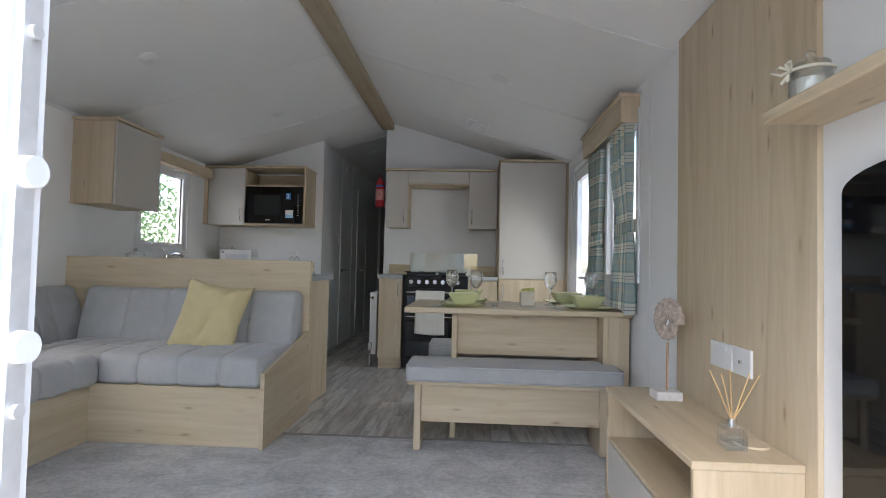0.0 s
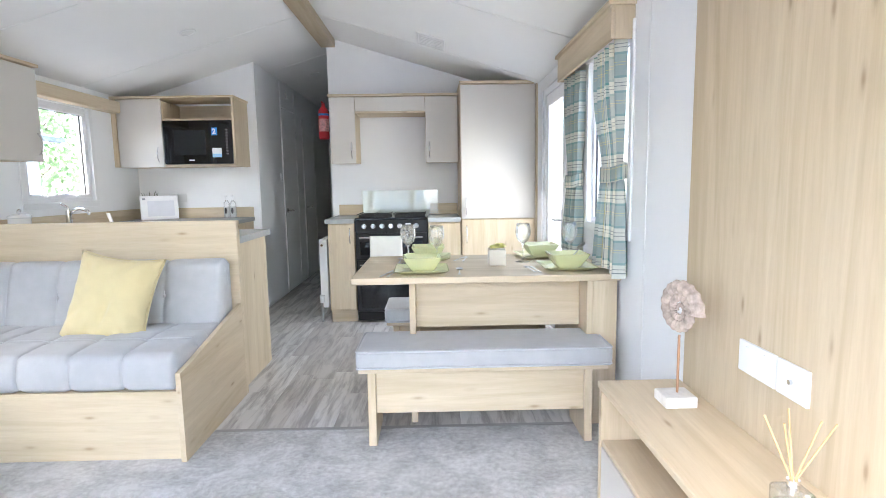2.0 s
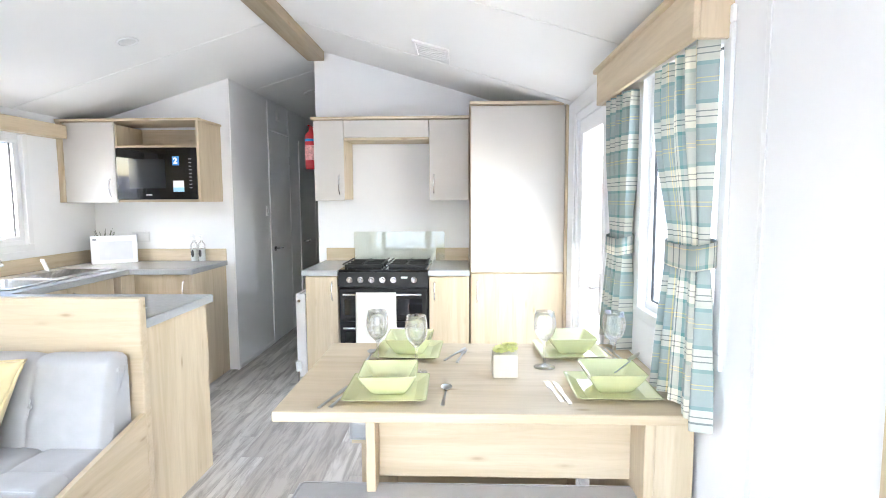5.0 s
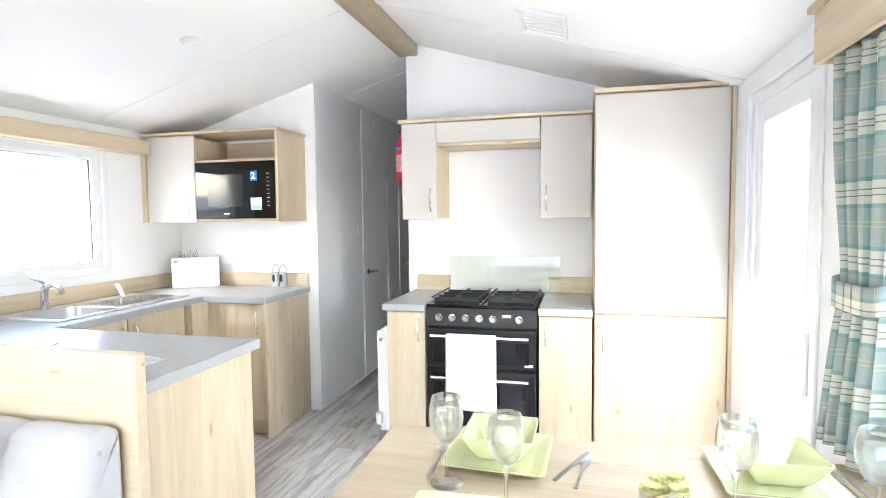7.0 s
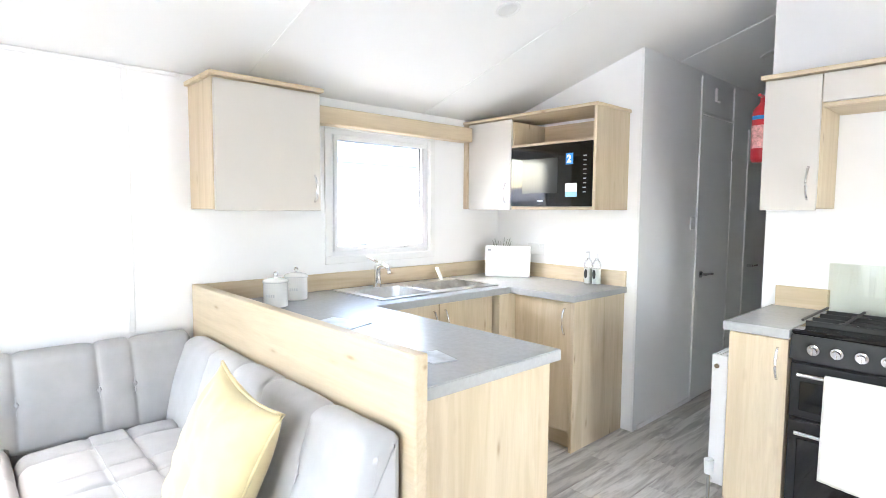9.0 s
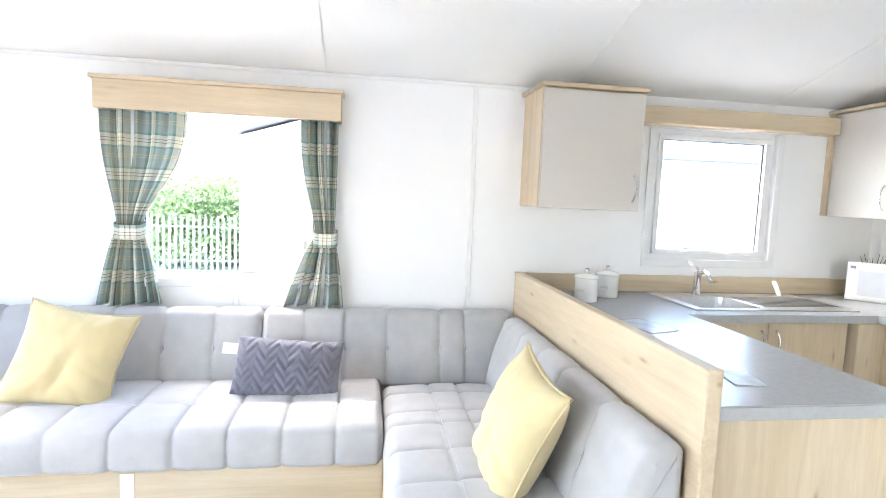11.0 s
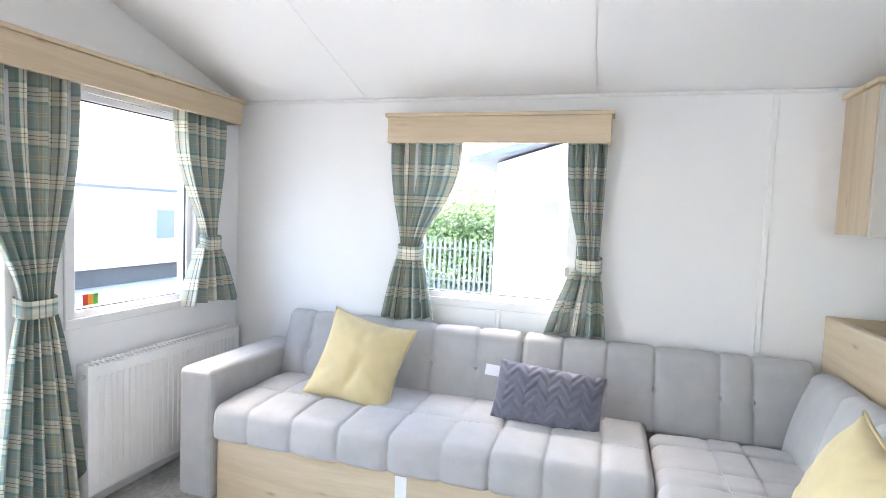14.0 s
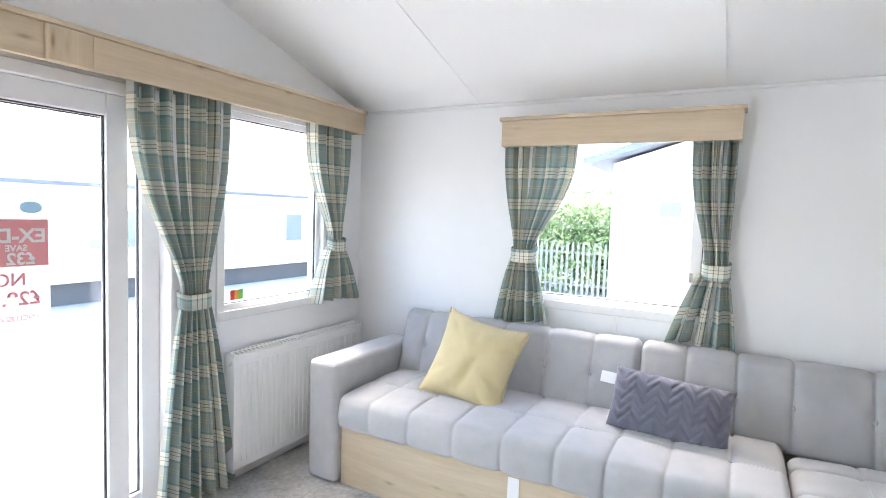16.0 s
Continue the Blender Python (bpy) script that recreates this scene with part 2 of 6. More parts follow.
def cyl(bm, p, q, r, r2=None, seg=16):
    p, q = Vector(p), Vector(q)
    tmp = bmesh.new()
    bmesh.ops.create_cone(tmp, cap_ends=True, segments=seg, radius1=r, radius2=r if r2 is None else r2, depth=(q - p).length)
    join(bm, tmp, Matrix.Translation((p + q) / 2) @ (q - p).to_track_quat('Z', 'Y').to_matrix().to_4x4())
    return bm


def tube(bm, pts, r, seg=8):
    """A round bar that follows the points."""
    pts = [Vector(p) for p in pts]
    rings = []
    for i, p in enumerate(pts):
        d = (pts[min(i + 1, len(pts) - 1)] - pts[max(i - 1, 0)]).normalized()
        q = d.to_track_quat('Z', 'Y')
        rings.append([bm.verts.new(p + q @ Vector((r * math.cos(a), r * math.sin(a), 0))) for a in [2 * math.pi * k / seg for k in range(seg)]])
    for a, b in zip(rings, rings[1:]):
        for k in range(seg):
            bm.faces.new((a[k], a[(k + 1) % seg], b[(k + 1) % seg], b[k]))
    bm.faces.new(rings[0][::-1])
    bm.faces.new(rings[-1])
    return bm


def lathe(bm, prof, centre, seg=28):
    """Turns a profile of (radius, height) round an upright axis."""
    c = Vector(centre)
    rings = [[bm.verts.new(c + Vector((max(r, 1e-4) * math.cos(a), max(r, 1e-4) * math.sin(a), z))) for a in [2 * math.pi * k / seg for k in range(seg)]] for r, z in prof]
    for a, b in zip(rings, rings[1:]):
        for k in range(seg):
            bm.faces.new((a[k], a[(k + 1) % seg], b[(k + 1) % seg], b[k]))
    return bm


def prism(bm, pts, axis, lo, hi):
    """An outline in the plane across axis, drawn out from lo to hi."""
    def at(u, v, w):
        return {"x": (w, u, v), "y": (u, w, v), "z": (u, v, w)}[axis]
    a = [bm.verts.new(at(u, v, lo)) for u, v in pts]
    b = [bm.verts.new(at(u, v, hi)) for u, v in pts]
    n = len(pts)
    bm.faces.new(a)
    bm.faces.new(b[::-1])
    for i in range(n):
        bm.faces.new((a[i], b[i], b[(i + 1) % n], a[(i + 1) % n]))
    bmesh.ops.recalc_face_normals(bm, faces=list(bm.faces))
    return bm


def link_mesh(name, bm, material, smooth=False):
    me = bpy.data.meshes.new(name)
    bmesh.ops.recalc_face_normals(bm, faces=list(bm.faces))
    bm.to_mesh(me)
    bm.free()
    me.materials.append(material)
    if smooth:
        me.shade_smooth()
    return new(name, me)


def place_of(ob):
    m = ob.matrix_basis.copy()
    while ob.parent:
        m = ob.parent.matrix_basis @ ob.matrix_parent_inverse @ m
        ob = ob.parent
    return m


def part(name, bm, material, parent, label="", smooth=False):
    ob = link_mesh(name, bm, material, smooth)
    ob.parent = parent
    ob.matrix_parent_inverse = place_of(parent).inverted()
    if label:
        tagged(ob, label)
    return ob


def thing(name, at, label, category, group=""):
    e = new(name)
    e.empty_display_size = 0.05
    e.matrix_basis = Matrix.Translation(at)
    return tagged(e, label, category, group)


def solid(name, bm, material, label, category, group="", smooth=False):
    return tagged(link_mesh(name, bm, material, smooth), label, category, group)


def setting(name, bm, material, label="", category="", smooth=False):
    return tagged(link_mesh(name, bm, material, smooth), label, category, "", "structure")


def wall_pieces(bm, axis, lo, hi, a0, a1, z0, z1, holes):
    """A straight wall with its openings: blocks round the holes (a0, a1, z0, z1)."""
    cuts = sorted({a0, a1, *[v for h in holes for v in h[:2]]})
    for u, v in zip(cuts, cuts[1:]):
        open_ = [h for h in holes if h[0] < (u + v) / 2 < h[1]]
        spans = [(z0, z1)]
        for h in open_:
            spans = [s for lo_, hi_ in spans for s in ((lo_, min(hi_, h[2])), (max(lo_, h[3]), hi_)) if s[1] - s[0] > 1e-4]
        for s0, s1 in spans:
            if axis == "x":
                box(bm, lo, hi, u, v, s0, s1)
            else:
                box(bm, u, v, lo, hi, s0, s1)
    bmesh.ops.remove_doubles(bm, verts=list(bm.verts), dist=1e-5)
    return bm


# ---- the large structure ----
LWIN, KWIN = (1.97, 2.86, 0.925, 1.80), (4.68, 5.435, 1.085, 1.825)
RWIN, RDOOR = (3.36, 4.0, 0.95, 1.83), (4.56, 5.28, 0.03, 1.90)
FWIN, FDOOR = (-2.545, -1.845, 0.86, 1.83), (-1.62, 0.62, 0.0, 1.84)
T = 0.09
setting("wall_left", wall_pieces(bmesh.new(), "x", W - T, W, F - T, HEND, -0.02, EAVES + 0.02, [LWIN, KWIN]), WHITE_WALL, "white vinyl-faced caravan side wall with two windows", "wall")
setting("wall_right", wall_pieces(bmesh.new(), "x", R, R + T, F - T, B + 0.3, -0.02, EAVES + 0.02, [RWIN, RDOOR]), WHITE_WALL, "white vinyl-faced side wall beside the dining table", "wall")
setting("wall_front", wall_pieces(bmesh.new(), "y", F - T, F, W, R, -0.02, EAVES, [FWIN, FDOOR]), WHITE_WALL, "white end wall with patio doors and window", "wall")
setting("gable_front", prism(bmesh.new(), [(W, EAVES), (R, EAVES), (RIDGE, ceil_z(RIDGE))], "y", F - T, F), WHITE_WALL, "white gable above the patio doors", "wall")
setting("wall_kitchen_left", prism(bmesh.new(), [(W, 0), (HL, 0), (HL, ceil_z(HL)), (W, EAVES)], "y", B, B + 0.05), WHITE_WALL, "white partition behind the microwave", "wall")
setting("wall_kitchen_right", prism(bmesh.new(), [(HR, 0), (R, 0), (R, EAVES), (RIDGE, ceil_z(RIDGE)), (HR, ceil_z(HR))], "y", B, B + 0.05), WHITE_WALL, "white partition behind the cooker", "wall")
setting("wall_hall_left", B1(HL - 0.04, HL, B + 0.05, HEND, 0, ceil_z(HL)), WHITE_WALL, "white hallway partition with flush doors", "wall")
setting("wall_hall_right", B1(HR, HR + 0.04, B + 0.05, HEND, 0, ceil_z(HR)), WHITE_WALL, "white hallway partition", "wall")
setting("wall_hall_end", B1(HL, HR, HEND, HEND + 0.05, 0, 2.5), WHITE_WALL, "white end of the hallway", "wall")
cb = bmesh.new()
prism(cb, [(W - T, EAVES - SLOPE * T), (RIDGE, ceil_z(RIDGE)), (RIDGE, ceil_z(RIDGE) + 0.08), (W - T, EAVES + 0.08)], "y", F - T, HEND + 0.05)
prism(cb, [(R + T, EAVES - SLOPE * T), (RIDGE, ceil_z(RIDGE)), (RIDGE, ceil_z(RIDGE) + 0.08), (R + T, EAVES + 0.08)], "y", F - T, HEND + 0.05)
for ys, hw, th in ((1.65, 0.006, 0.003), (2.87, 0.010, 0.006), (4.18, 0.010, 0.0045), (5.38, 0.010, 0.0045), (6.6, 0.010, 0.0045)):
    for edge in (W, R):
        prism(cb, [(edge, EAVES - 0.001), (RIDGE, ceil_z(RIDGE) - 0.001), (RIDGE, ceil_z(RIDGE) - th), (edge, EAVES - th)], "y", ys - hw, ys + hw)
setting("ceiling", cb, WHITE_CEIL, "white vaulted ceiling boards with slim joint strips", "ceiling")
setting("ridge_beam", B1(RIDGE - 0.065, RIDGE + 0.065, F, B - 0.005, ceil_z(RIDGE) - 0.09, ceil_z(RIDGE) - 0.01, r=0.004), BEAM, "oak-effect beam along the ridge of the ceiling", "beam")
setting("floor", B1(W - T, R + T, F - T, HEND + 0.05, -0.06, -0.006), plain("floor_subboard", (0.2, 0.19, 0.18), 0.7), "dark board under the vinyl planks", "floor")
setting("carpet", B1(W, R, F, 3.45, -0.006, 0.004, r=0.002), CARPET, "mottled grey pile carpet in the lounge", "carpet")


def window(name, axis, face, out, hole, opening, label):
    """A white upvc window in a wall; face: the room side of the wall, out: the outward sign."""
    a0, a1, z0, z1 = hole
    e = tagged(thing(name, (face, a0, z0) if axis == "x" else (a0, face, z0), label, "window"), kind="structure")

    def bx(u0, u1, d0, d1, s0, s1, r=0.003):
        d0, d1 = sorted((face + out * d0, face + out * d1))
        return B1(d0, d1, u0, u1, s0, s1, r=r) if axis == "x" else B1(u0, u1, d0, d1, s0, s1, r=r)
    t = 0.032
    fr = bmesh.new()
    for q in ((a0 - 0.04, a1 + 0.04, -0.012, 0.0, z0 - 0.04, z0 + 0.005), (a0 - 0.04, a1 + 0.04, -0.012, 0.0, z1 - 0.005, z1 + 0.04), (a0 - 0.04, a0 + 0.005, -0.012, 0.0, z0 + 0.005, z1 - 0.005), (a1 - 0.005, a1 + 0.04, -0.012, 0.0, z0 + 0.005, z1 - 0.005)):
        tmp = bx(*q)
        join(fr, tmp)
    part("window_trim", fr, WHITE_TRIM, e)
    fr = bmesh.new()
    for q in ((a0, a1, 0.02, 0.085, z0, z0 + t), (a0, a1, 0.02, 0.085, z1 - t, z1), (a0, a0 + t, 0.02, 0.085, z0 + t, z1 - t), (a1 - t, a1, 0.02, 0.085, z0 + t, z1 - t)):
        join(fr, bx(*q))
    part("window_frame", fr, UPVC, e)
    i0, i1, k0, k1 = a0 + t, a1 - t, z0 + t, z1 - t
    if opening:
        s, fr = 0.028, bmesh.new()
        for q in ((i0, i1, 0.01, 0.06, k0, k0 + s), (i0, i1, 0.01, 0.06, k1 - s, k1), (i0, i0 + s, 0.01, 0.06, k0 + s, k1 - s), (i1 - s, i1, 0.01, 0.06, k0 + s, k1 - s)):
            join(fr, bx(*q))
        sash = part("sash", fr, UPVC, e)
        for h in (0.3, 0.75):
            hb = bmesh.new()
            um = i0 + (i1 - i0) * h
            join(hb, bx(um - 0.012, um + 0.012, -0.012, 0.01, k0 + 0.008, k0 + 0.028, 0.004))
            join(hb, bx(um - 0.05, um + 0.012, -0.02, -0.008, k0 + 0.012, k0 + 0.024, 0.004))
            part("handle", hb, WHITE_TRIM, e)
        i0, i1, k0, k1 = i0 + s, i1 - s, k0 + s, k1 - s
    gk = bmesh.new()
    g = 0.004
    for q in ((i0, i1, 0.03, 0.04, k0, k0 + g), (i0, i1, 0.03, 0.04, k1 - g, k1), (i0, i0 + g, 0.03, 0.04, k0 + g, k1 - g), (i1 - g, i1, 0.03, 0.04, k0 + g, k1 - g)):
        join(gk, bx(*q, r=0))
    part("gasket", gk, GASKET, e)
    pane = part("pane", bx(i0 + g, i1 - g, 0.034, 0.038, k0 + g, k1 - g, r=0), PANE, e)
    pane.visible_shadow = False
    return e


lounge_window = window("window_1", "x", W, -1, LWIN, False, "white upvc lounge window between tartan curtains")
part("mullion", B1(W - 0.075, W - 0.012, 2.775, 2.825, LWIN[2] + 0.032, LWIN[3] - 0.032, r=0.004), UPVC, lounge_window)
for zz in (1.085, 1.52):
    hb = bmesh.new()
    box(hb, W - 0.012, W + 0.012, 2.775, 2.795, zz, zz + 0.05, r=0.004)
    part("catch", hb, STEEL, lounge_window, "grey metal window catch")
window("window_2", "x", W, -1, KWIN, True, "white upvc top-hung kitchen window above the sink")
window("window_3", "x", R, 1, RWIN, False, "white upvc window beside the dining table")
window("window_4", "y", F, -1, FWIN, False, "white upvc window above the lounge radiator")


def glazed_panel(parent_name, x0, x1, y, z0, z1, label):
    """One patio door panel that stands across y."""
    e = tagged(thing(parent_name, (x0, y, z0), label, "door"), kind="structure")
    s = 0.085
    for nm, q in (("stile", (x0, x0 + s, z0, z1)), ("stile", (x1 - s, x1, z0, z1)), ("rail", (x0 + s, x1 - s, z0, z0 + s)), ("rail", (x0 + s, x1 - s, z1 - s, z1))):
        part(nm, B1(q[0], q[1], y - 0.022, y + 0.022, q[2], q[3], r=0.004), UPVC, e)
    gb = bmesh.new()
    for q in ((x0 + s, x0 + s + 0.005, z0 + s, z1 - s), (x1 - s - 0.005, x1 - s, z0 + s, z1 - s), (x0 + s + 0.005, x1 - s - 0.005, z0 + s, z0 + s + 0.005), (x0 + s + 0.005, x1 - s - 0.005, z1 - s - 0.005, z1 - s)):
        box(gb, q[0], q[1], y - 0.006, y + 0.006, q[2], q[3])
    part("gasket", gb, GASKET, e)
    p = part("pane", B1(x0 + s + 0.005, x1 - s - 0.005, y - 0.002, y + 0.002, z0 + s + 0.005, z1 - s - 0.005), PANE, e)
    p.visible_shadow = False
    return e


fd = tagged(thing("patio_door_frame", (FDOOR[0], F, 0), "white upvc frame of the sliding patio doors", "door frame"), kind="structure")
part("jamb", B1(FDOOR[0], FDOOR[0] + 0.05, F - 0.12, F + 0.012, 0.03, FDOOR[3], r=0.004), UPVC, fd)
part("jamb", B1(FDOOR[1] - 0.05, FDOOR[1], F - 0.12, F + 0.012, 0.03, FDOOR[3], r=0.004), UPVC, fd)
part("head", B1(FDOOR[0] + 0.05, FDOOR[1] - 0.05, F - 0.12, F + 0.012, FDOOR[3] - 0.05, FDOOR[3], r=0.004), UPVC, fd)
part("threshold", B1(FDOOR[0], FDOOR[1], F - 0.12, F + 0.004, 0.006, 0.03, r=0.004), STEEL, fd)
glazed_panel("door_1", -1.57, -0.53, F - 0.085, 0.03, 1.79, "fixed glazed panel of the patio doors")
sliding = glazed_panel("door_2", -1.40, -0.492, F - 0.03, 0.03, 1.79, "sliding glazed patio door, pushed open")
for zz in (1.038, 0.90):
    bb = bmesh.new()
    cyl(bb, (-0.492, F - 0.03, zz), (-0.480, F - 0.03, zz), 0.0135, 0.0125, 24)
    part("bumper", bb, WHITE_TRIM, sliding, "round white plastic bumper", smooth=False)
lockb = bmesh.new()
box(lockb, -0.494, -0.4895, F - 0.040, F - 0.020, 0.2, 1.65, r=0.001)
for zz in (0.35, 0.65, 0.85, 1.15, 1.25, 1.4, 1.55):
    cyl(lockb, (-0.492, F - 0.03, zz), (-0.485, F - 0.03, zz), 0.006, seg=12)
part("lock_strip", lockb, plain("dull_aluminium", (0.72, 0.72, 0.73), 0.55, 0.6, 0.08, 40), sliding, "steel locking strip with round bolts")

sd = tagged(thing("door_3", (R, RDOOR[0], 0), "white upvc glazed side door beside the fridge housing", "door"), kind="structure")
a0, a1, z0, z1 = RDOOR
for q in ((a0, a0 + 0.05, z0, z1), (a1 - 0.05, a1, z0, z1), (a0 + 0.05, a1 - 0.05, z1 - 0.05, z1), (a0 + 0.05, a1 - 0.05, z0, z0 + 0.04)):
    part("door_frame", B1(R + 0.004, R + 0.08, q[0], q[1], q[2], q[3], r=0.004), UPVC, sd)
for q in ((a0 - 0.035, a0 + 0.004, z0, z1 + 0.035), (a1 - 0.004, a1 + 0.035, z0, z1 + 0.035), (a0 + 0.004, a1 - 0.004, z1 - 0.004, z1 + 0.035)):
    part("door_trim", B1(R - 0.012, R, q[0], q[1], q[2], q[3], r=0.003), WHITE_TRIM, sd)
for q in ((a0 + 0.05, a0 + 0.13, z0 + 0.04, z1 - 0.05), (a1 - 0.13, a1 - 0.05, z0 + 0.04, z1 - 0.05), (a0 + 0.13, a1 - 0.13, z1 - 0.14, z1 - 0.05), (a0 + 0.13, a1 - 0.13, z0 + 0.04, z0 + 0.16)):
    part("leaf_rail", B1(R + 0.015, R + 0.06, q[0], q[1], q[2], q[3], r=0.004), UPVC, sd)
p = part("pane", B1(R + 0.034, R + 0.038, a0 + 0.13, a1 - 0.13, z0 + 0.16, z1 - 0.14), PANE, sd)
p.visible_shadow = False
hb = bmesh.new()
box(hb, R - 0.0, R + 0.015, a0 + 0.075, a0 + 0.105, 0.78, 1.0, r=0.005)
cyl(hb, (R + 0.0, a0 + 0.09, 0.92), (R - 0.04, a0 + 0.09, 0.92), 0.009)
box(hb, R - 0.05, R - 0.032, a0 + 0.08, a0 + 0.2, 0.912, 0.93, r=0.006)
part("handle", hb, WHITE_TRIM, sd)

# ---- kitchen ----
def bow_handle(parent, x, y, z0, z1, out=(0, -1, 0), flat=False):
    """A bowed bar handle; out: the way in which it stands off the door."""
    o = Vector(out)
    pts = []
    for i in range(13):
        u = i / 12
        pts.append(Vector((x, y, z0 + (z1 - z0) * u)) + o * (0.004 + 0.028 * math.sin(math.pi * u) ** 0.7))
    bm = tube(bmesh.new(), pts, 0.0055, 8)
    return part("handle", bm, CHROME, parent, "bowed satin chrome handle", smooth=True)


def slab(x0, x1, y0, y1, z0, z1, r=0.002):
    return B1(x0, x1, y0, y1, z0, z1, r=r)


def base_unit(name, x0, x1, yf, yb, label, handle_side, side_panels=(True, True), plinth=True):
    """A floor cabinet whose door faces -y."""
    e = thing(name, ((x0 + x1) / 2, (yf + yb) / 2, 0), label, "cabinet", "kitchen base units")
    part("body", slab(x0 + 0.003, x1 - 0.003, yf + 0.02, yb, 0.1, 0.862), OAK_Z, e)
    door = part("door", slab(x0 + 0.004, x1 - 0.004, yf, yf + 0.018, 0.115, 0.855), OAK_Z, e)
    hx = x1 - 0.04 if handle_side > 0 else x0 + 0.04
    bow_handle(door, hx, yf, 0.69, 0.82)
    part("plinth", slab(x0 + 0.003, x1 - 0.003, yf + 0.05, yf + 0.066, 0.0, 0.1), OAK_X, e)
    return e


YF = 5.51
base_unit("base_cabinet", -1.025, -0.795, YF, B, "narrow oak-effect base cabinet beside the cooker", 1)
base_unit("base_cabinet", -0.172, 0.108, YF, B, "narrow oak-effect base cabinet between cooker and fridge housing", -1)
for x0, x1 in ((-1.04, -0.795), (-0.172, 0.108)):
    sw_ = thing("worktop", ((x0 + x1) / 2, 5.8, 0.862), "short grey laminate worktop beside the cooker", "worktop", "worktops")
    part("slab", slab(x0, x1, 5.489, B, 0.862, 0.9, r=0.004), WORKTOP, sw_)
    part("front_edge", slab(x0, x1, 5.485, 5.4885, 0.863, 0.897, r=0.0015), WORKTOP, sw_)
    solid("upstand", slab(max(x0 + 0.02, -1.02), x1, B - 0.02, B, 0.9, 1.0), OAK_X, "oak-effect upstand behind the worktop", "upstand")

# tall fridge housing
tall = thing("fridge_housing", (0.43, 5.85, 0), "tall fridge housing with cream upper door and oak-effect lower door", "cabinet")
part("body", slab(0.113, 0.742, YF + 0.02, B, 0.1, 2.0), OAK_Z, tall)
part("side_panel", slab(0.742, R - 0.001, YF - 0.012, B, 0.0, 2.0), OAK_Z, tall)
part("top_panel", slab(0.108, R - 0.001, YF - 0.02, B, 2.0, 2.02), OAK_X, tall)
d1 = part("upper_door", slab(0.118, 0.738, YF, YF + 0.018, 0.885, 1.992), CREAM, tall, "matt cream grey upper door")
bow_handle(d1, 0.158, YF, 0.92, 1.06)
d2 = part("lower_door", slab(0.118, 0.738, YF, YF + 0.018, 0.115, 0.876), OAK_Z, tall, "oak-effect lower door")
bow_handle(d2, 0.158, YF, 0.68, 0.83)
part("plinth", slab(0.118, 0.738, YF + 0.05, YF + 0.066, 0.0, 0.1), OAK_X, tall)


def wall_unit_y(name, x0, x1, label, hside, open_side):
    e = thing(name, ((x0 + x1) / 2, 5.95, 1.37), label, "cabinet", "cooker wall units")
    part("body", slab(x0, x1, 5.82, B, 1.382, 1.955), OAK_Z, e)
    d = part("door", slab(x0 + 0.002, x1 - 0.002, 5.80, 5.818, 1.373, 1.95), CREAM, e, "matt cream grey door")
    bow_handle(d, x1 - 0.035 if hside > 0 else x0 + 0.035, 5.80, 1.42, 1.56)
    return e


wall_unit_y("wall_cabinet", -1.02, -0.80, "cream-fronted wall cabinet beside the cooker space", 1, 1)
wall_unit_y("wall_cabinet", -0.182, 0.106, "cream-fronted wall cabinet beside the fridge housing", -1, -1)
br = thing("bridging_unit", (-0.49, 5.95, 1.81), "shallow cream-fronted bridging panel above the cooker", "cabinet")
part("front", slab(-0.798, -0.184, 5.80, 5.818, 1.83, 1.95), CREAM, br)
part("base_board", slab(-0.798, -0.184, 5.82, B, 1.812, 1.83), OAK_X, br)
solid("cornice", slab(-1.035, 0.107, 5.785, B, 1.956, 1.975), OAK_X, "oak-effect top board over the cooker wall cabinets", "cornice")
solid("splashback", slab(-0.80, -0.08, B - 0.028, B - 0.022, 0.905, 1.13), SPLASH, "pale green glass splashback behind the cooker", "splashback")

# cooker
ck = thing("cooker", (-0.483, 5.8, 0), "black freestanding double-oven gas cooker with steel knobs", "cooker")
CX0, CX1, CY = -0.79, -0.177, 5.495
part("body", slab(CX0, CX1, CY + 0.03, B - 0.03, 0.06, 0.885, r=0.004), BLACK_ENAMEL, ck)
hob = part("hob", slab(CX0, CX1, CY + 0.01, B - 0.035, 0.885, 0.905, r=0.006), BLACK_GLASS, ck, "glossy black hob plate")
bm = bmesh.new()
prism(bm, [(CY - 0.005, 0.79), (CY + 0.03, 0.79), (CY + 0.03, 0.885), (CY + 0.012, 0.885)], "x", CX0, CX1)
panel = part("control_panel", bm, BLACK_ENAMEL, ck)
for i, kx in enumerate((-0.71, -0.635, -0.56, -0.485, -0.41, -0.27)):
    kb = bmesh.new()
    cyl(kb, (kx, CY + 0.003, 0.838), (kx, CY - 0.012, 0.836), 0.024, 0.021, 20)
    cyl(kb, (kx, CY - 0.012, 0.836), (kx, CY - 0.03, 0.834), 0.016, 0.014, 20)
    box(kb, kx - 0.003, kx + 0.003, CY - 0.034, CY - 0.028, 0.82, 0.848)
    part("knob", kb, CHROME, panel, "polished steel knob")
tm = bmesh.new()
box(tm, -0.36, -0.315, CY - 0.002, CY + 0.004, 0.845, 0.857)
part("clock_display", tm, WHITE_TRIM, panel)
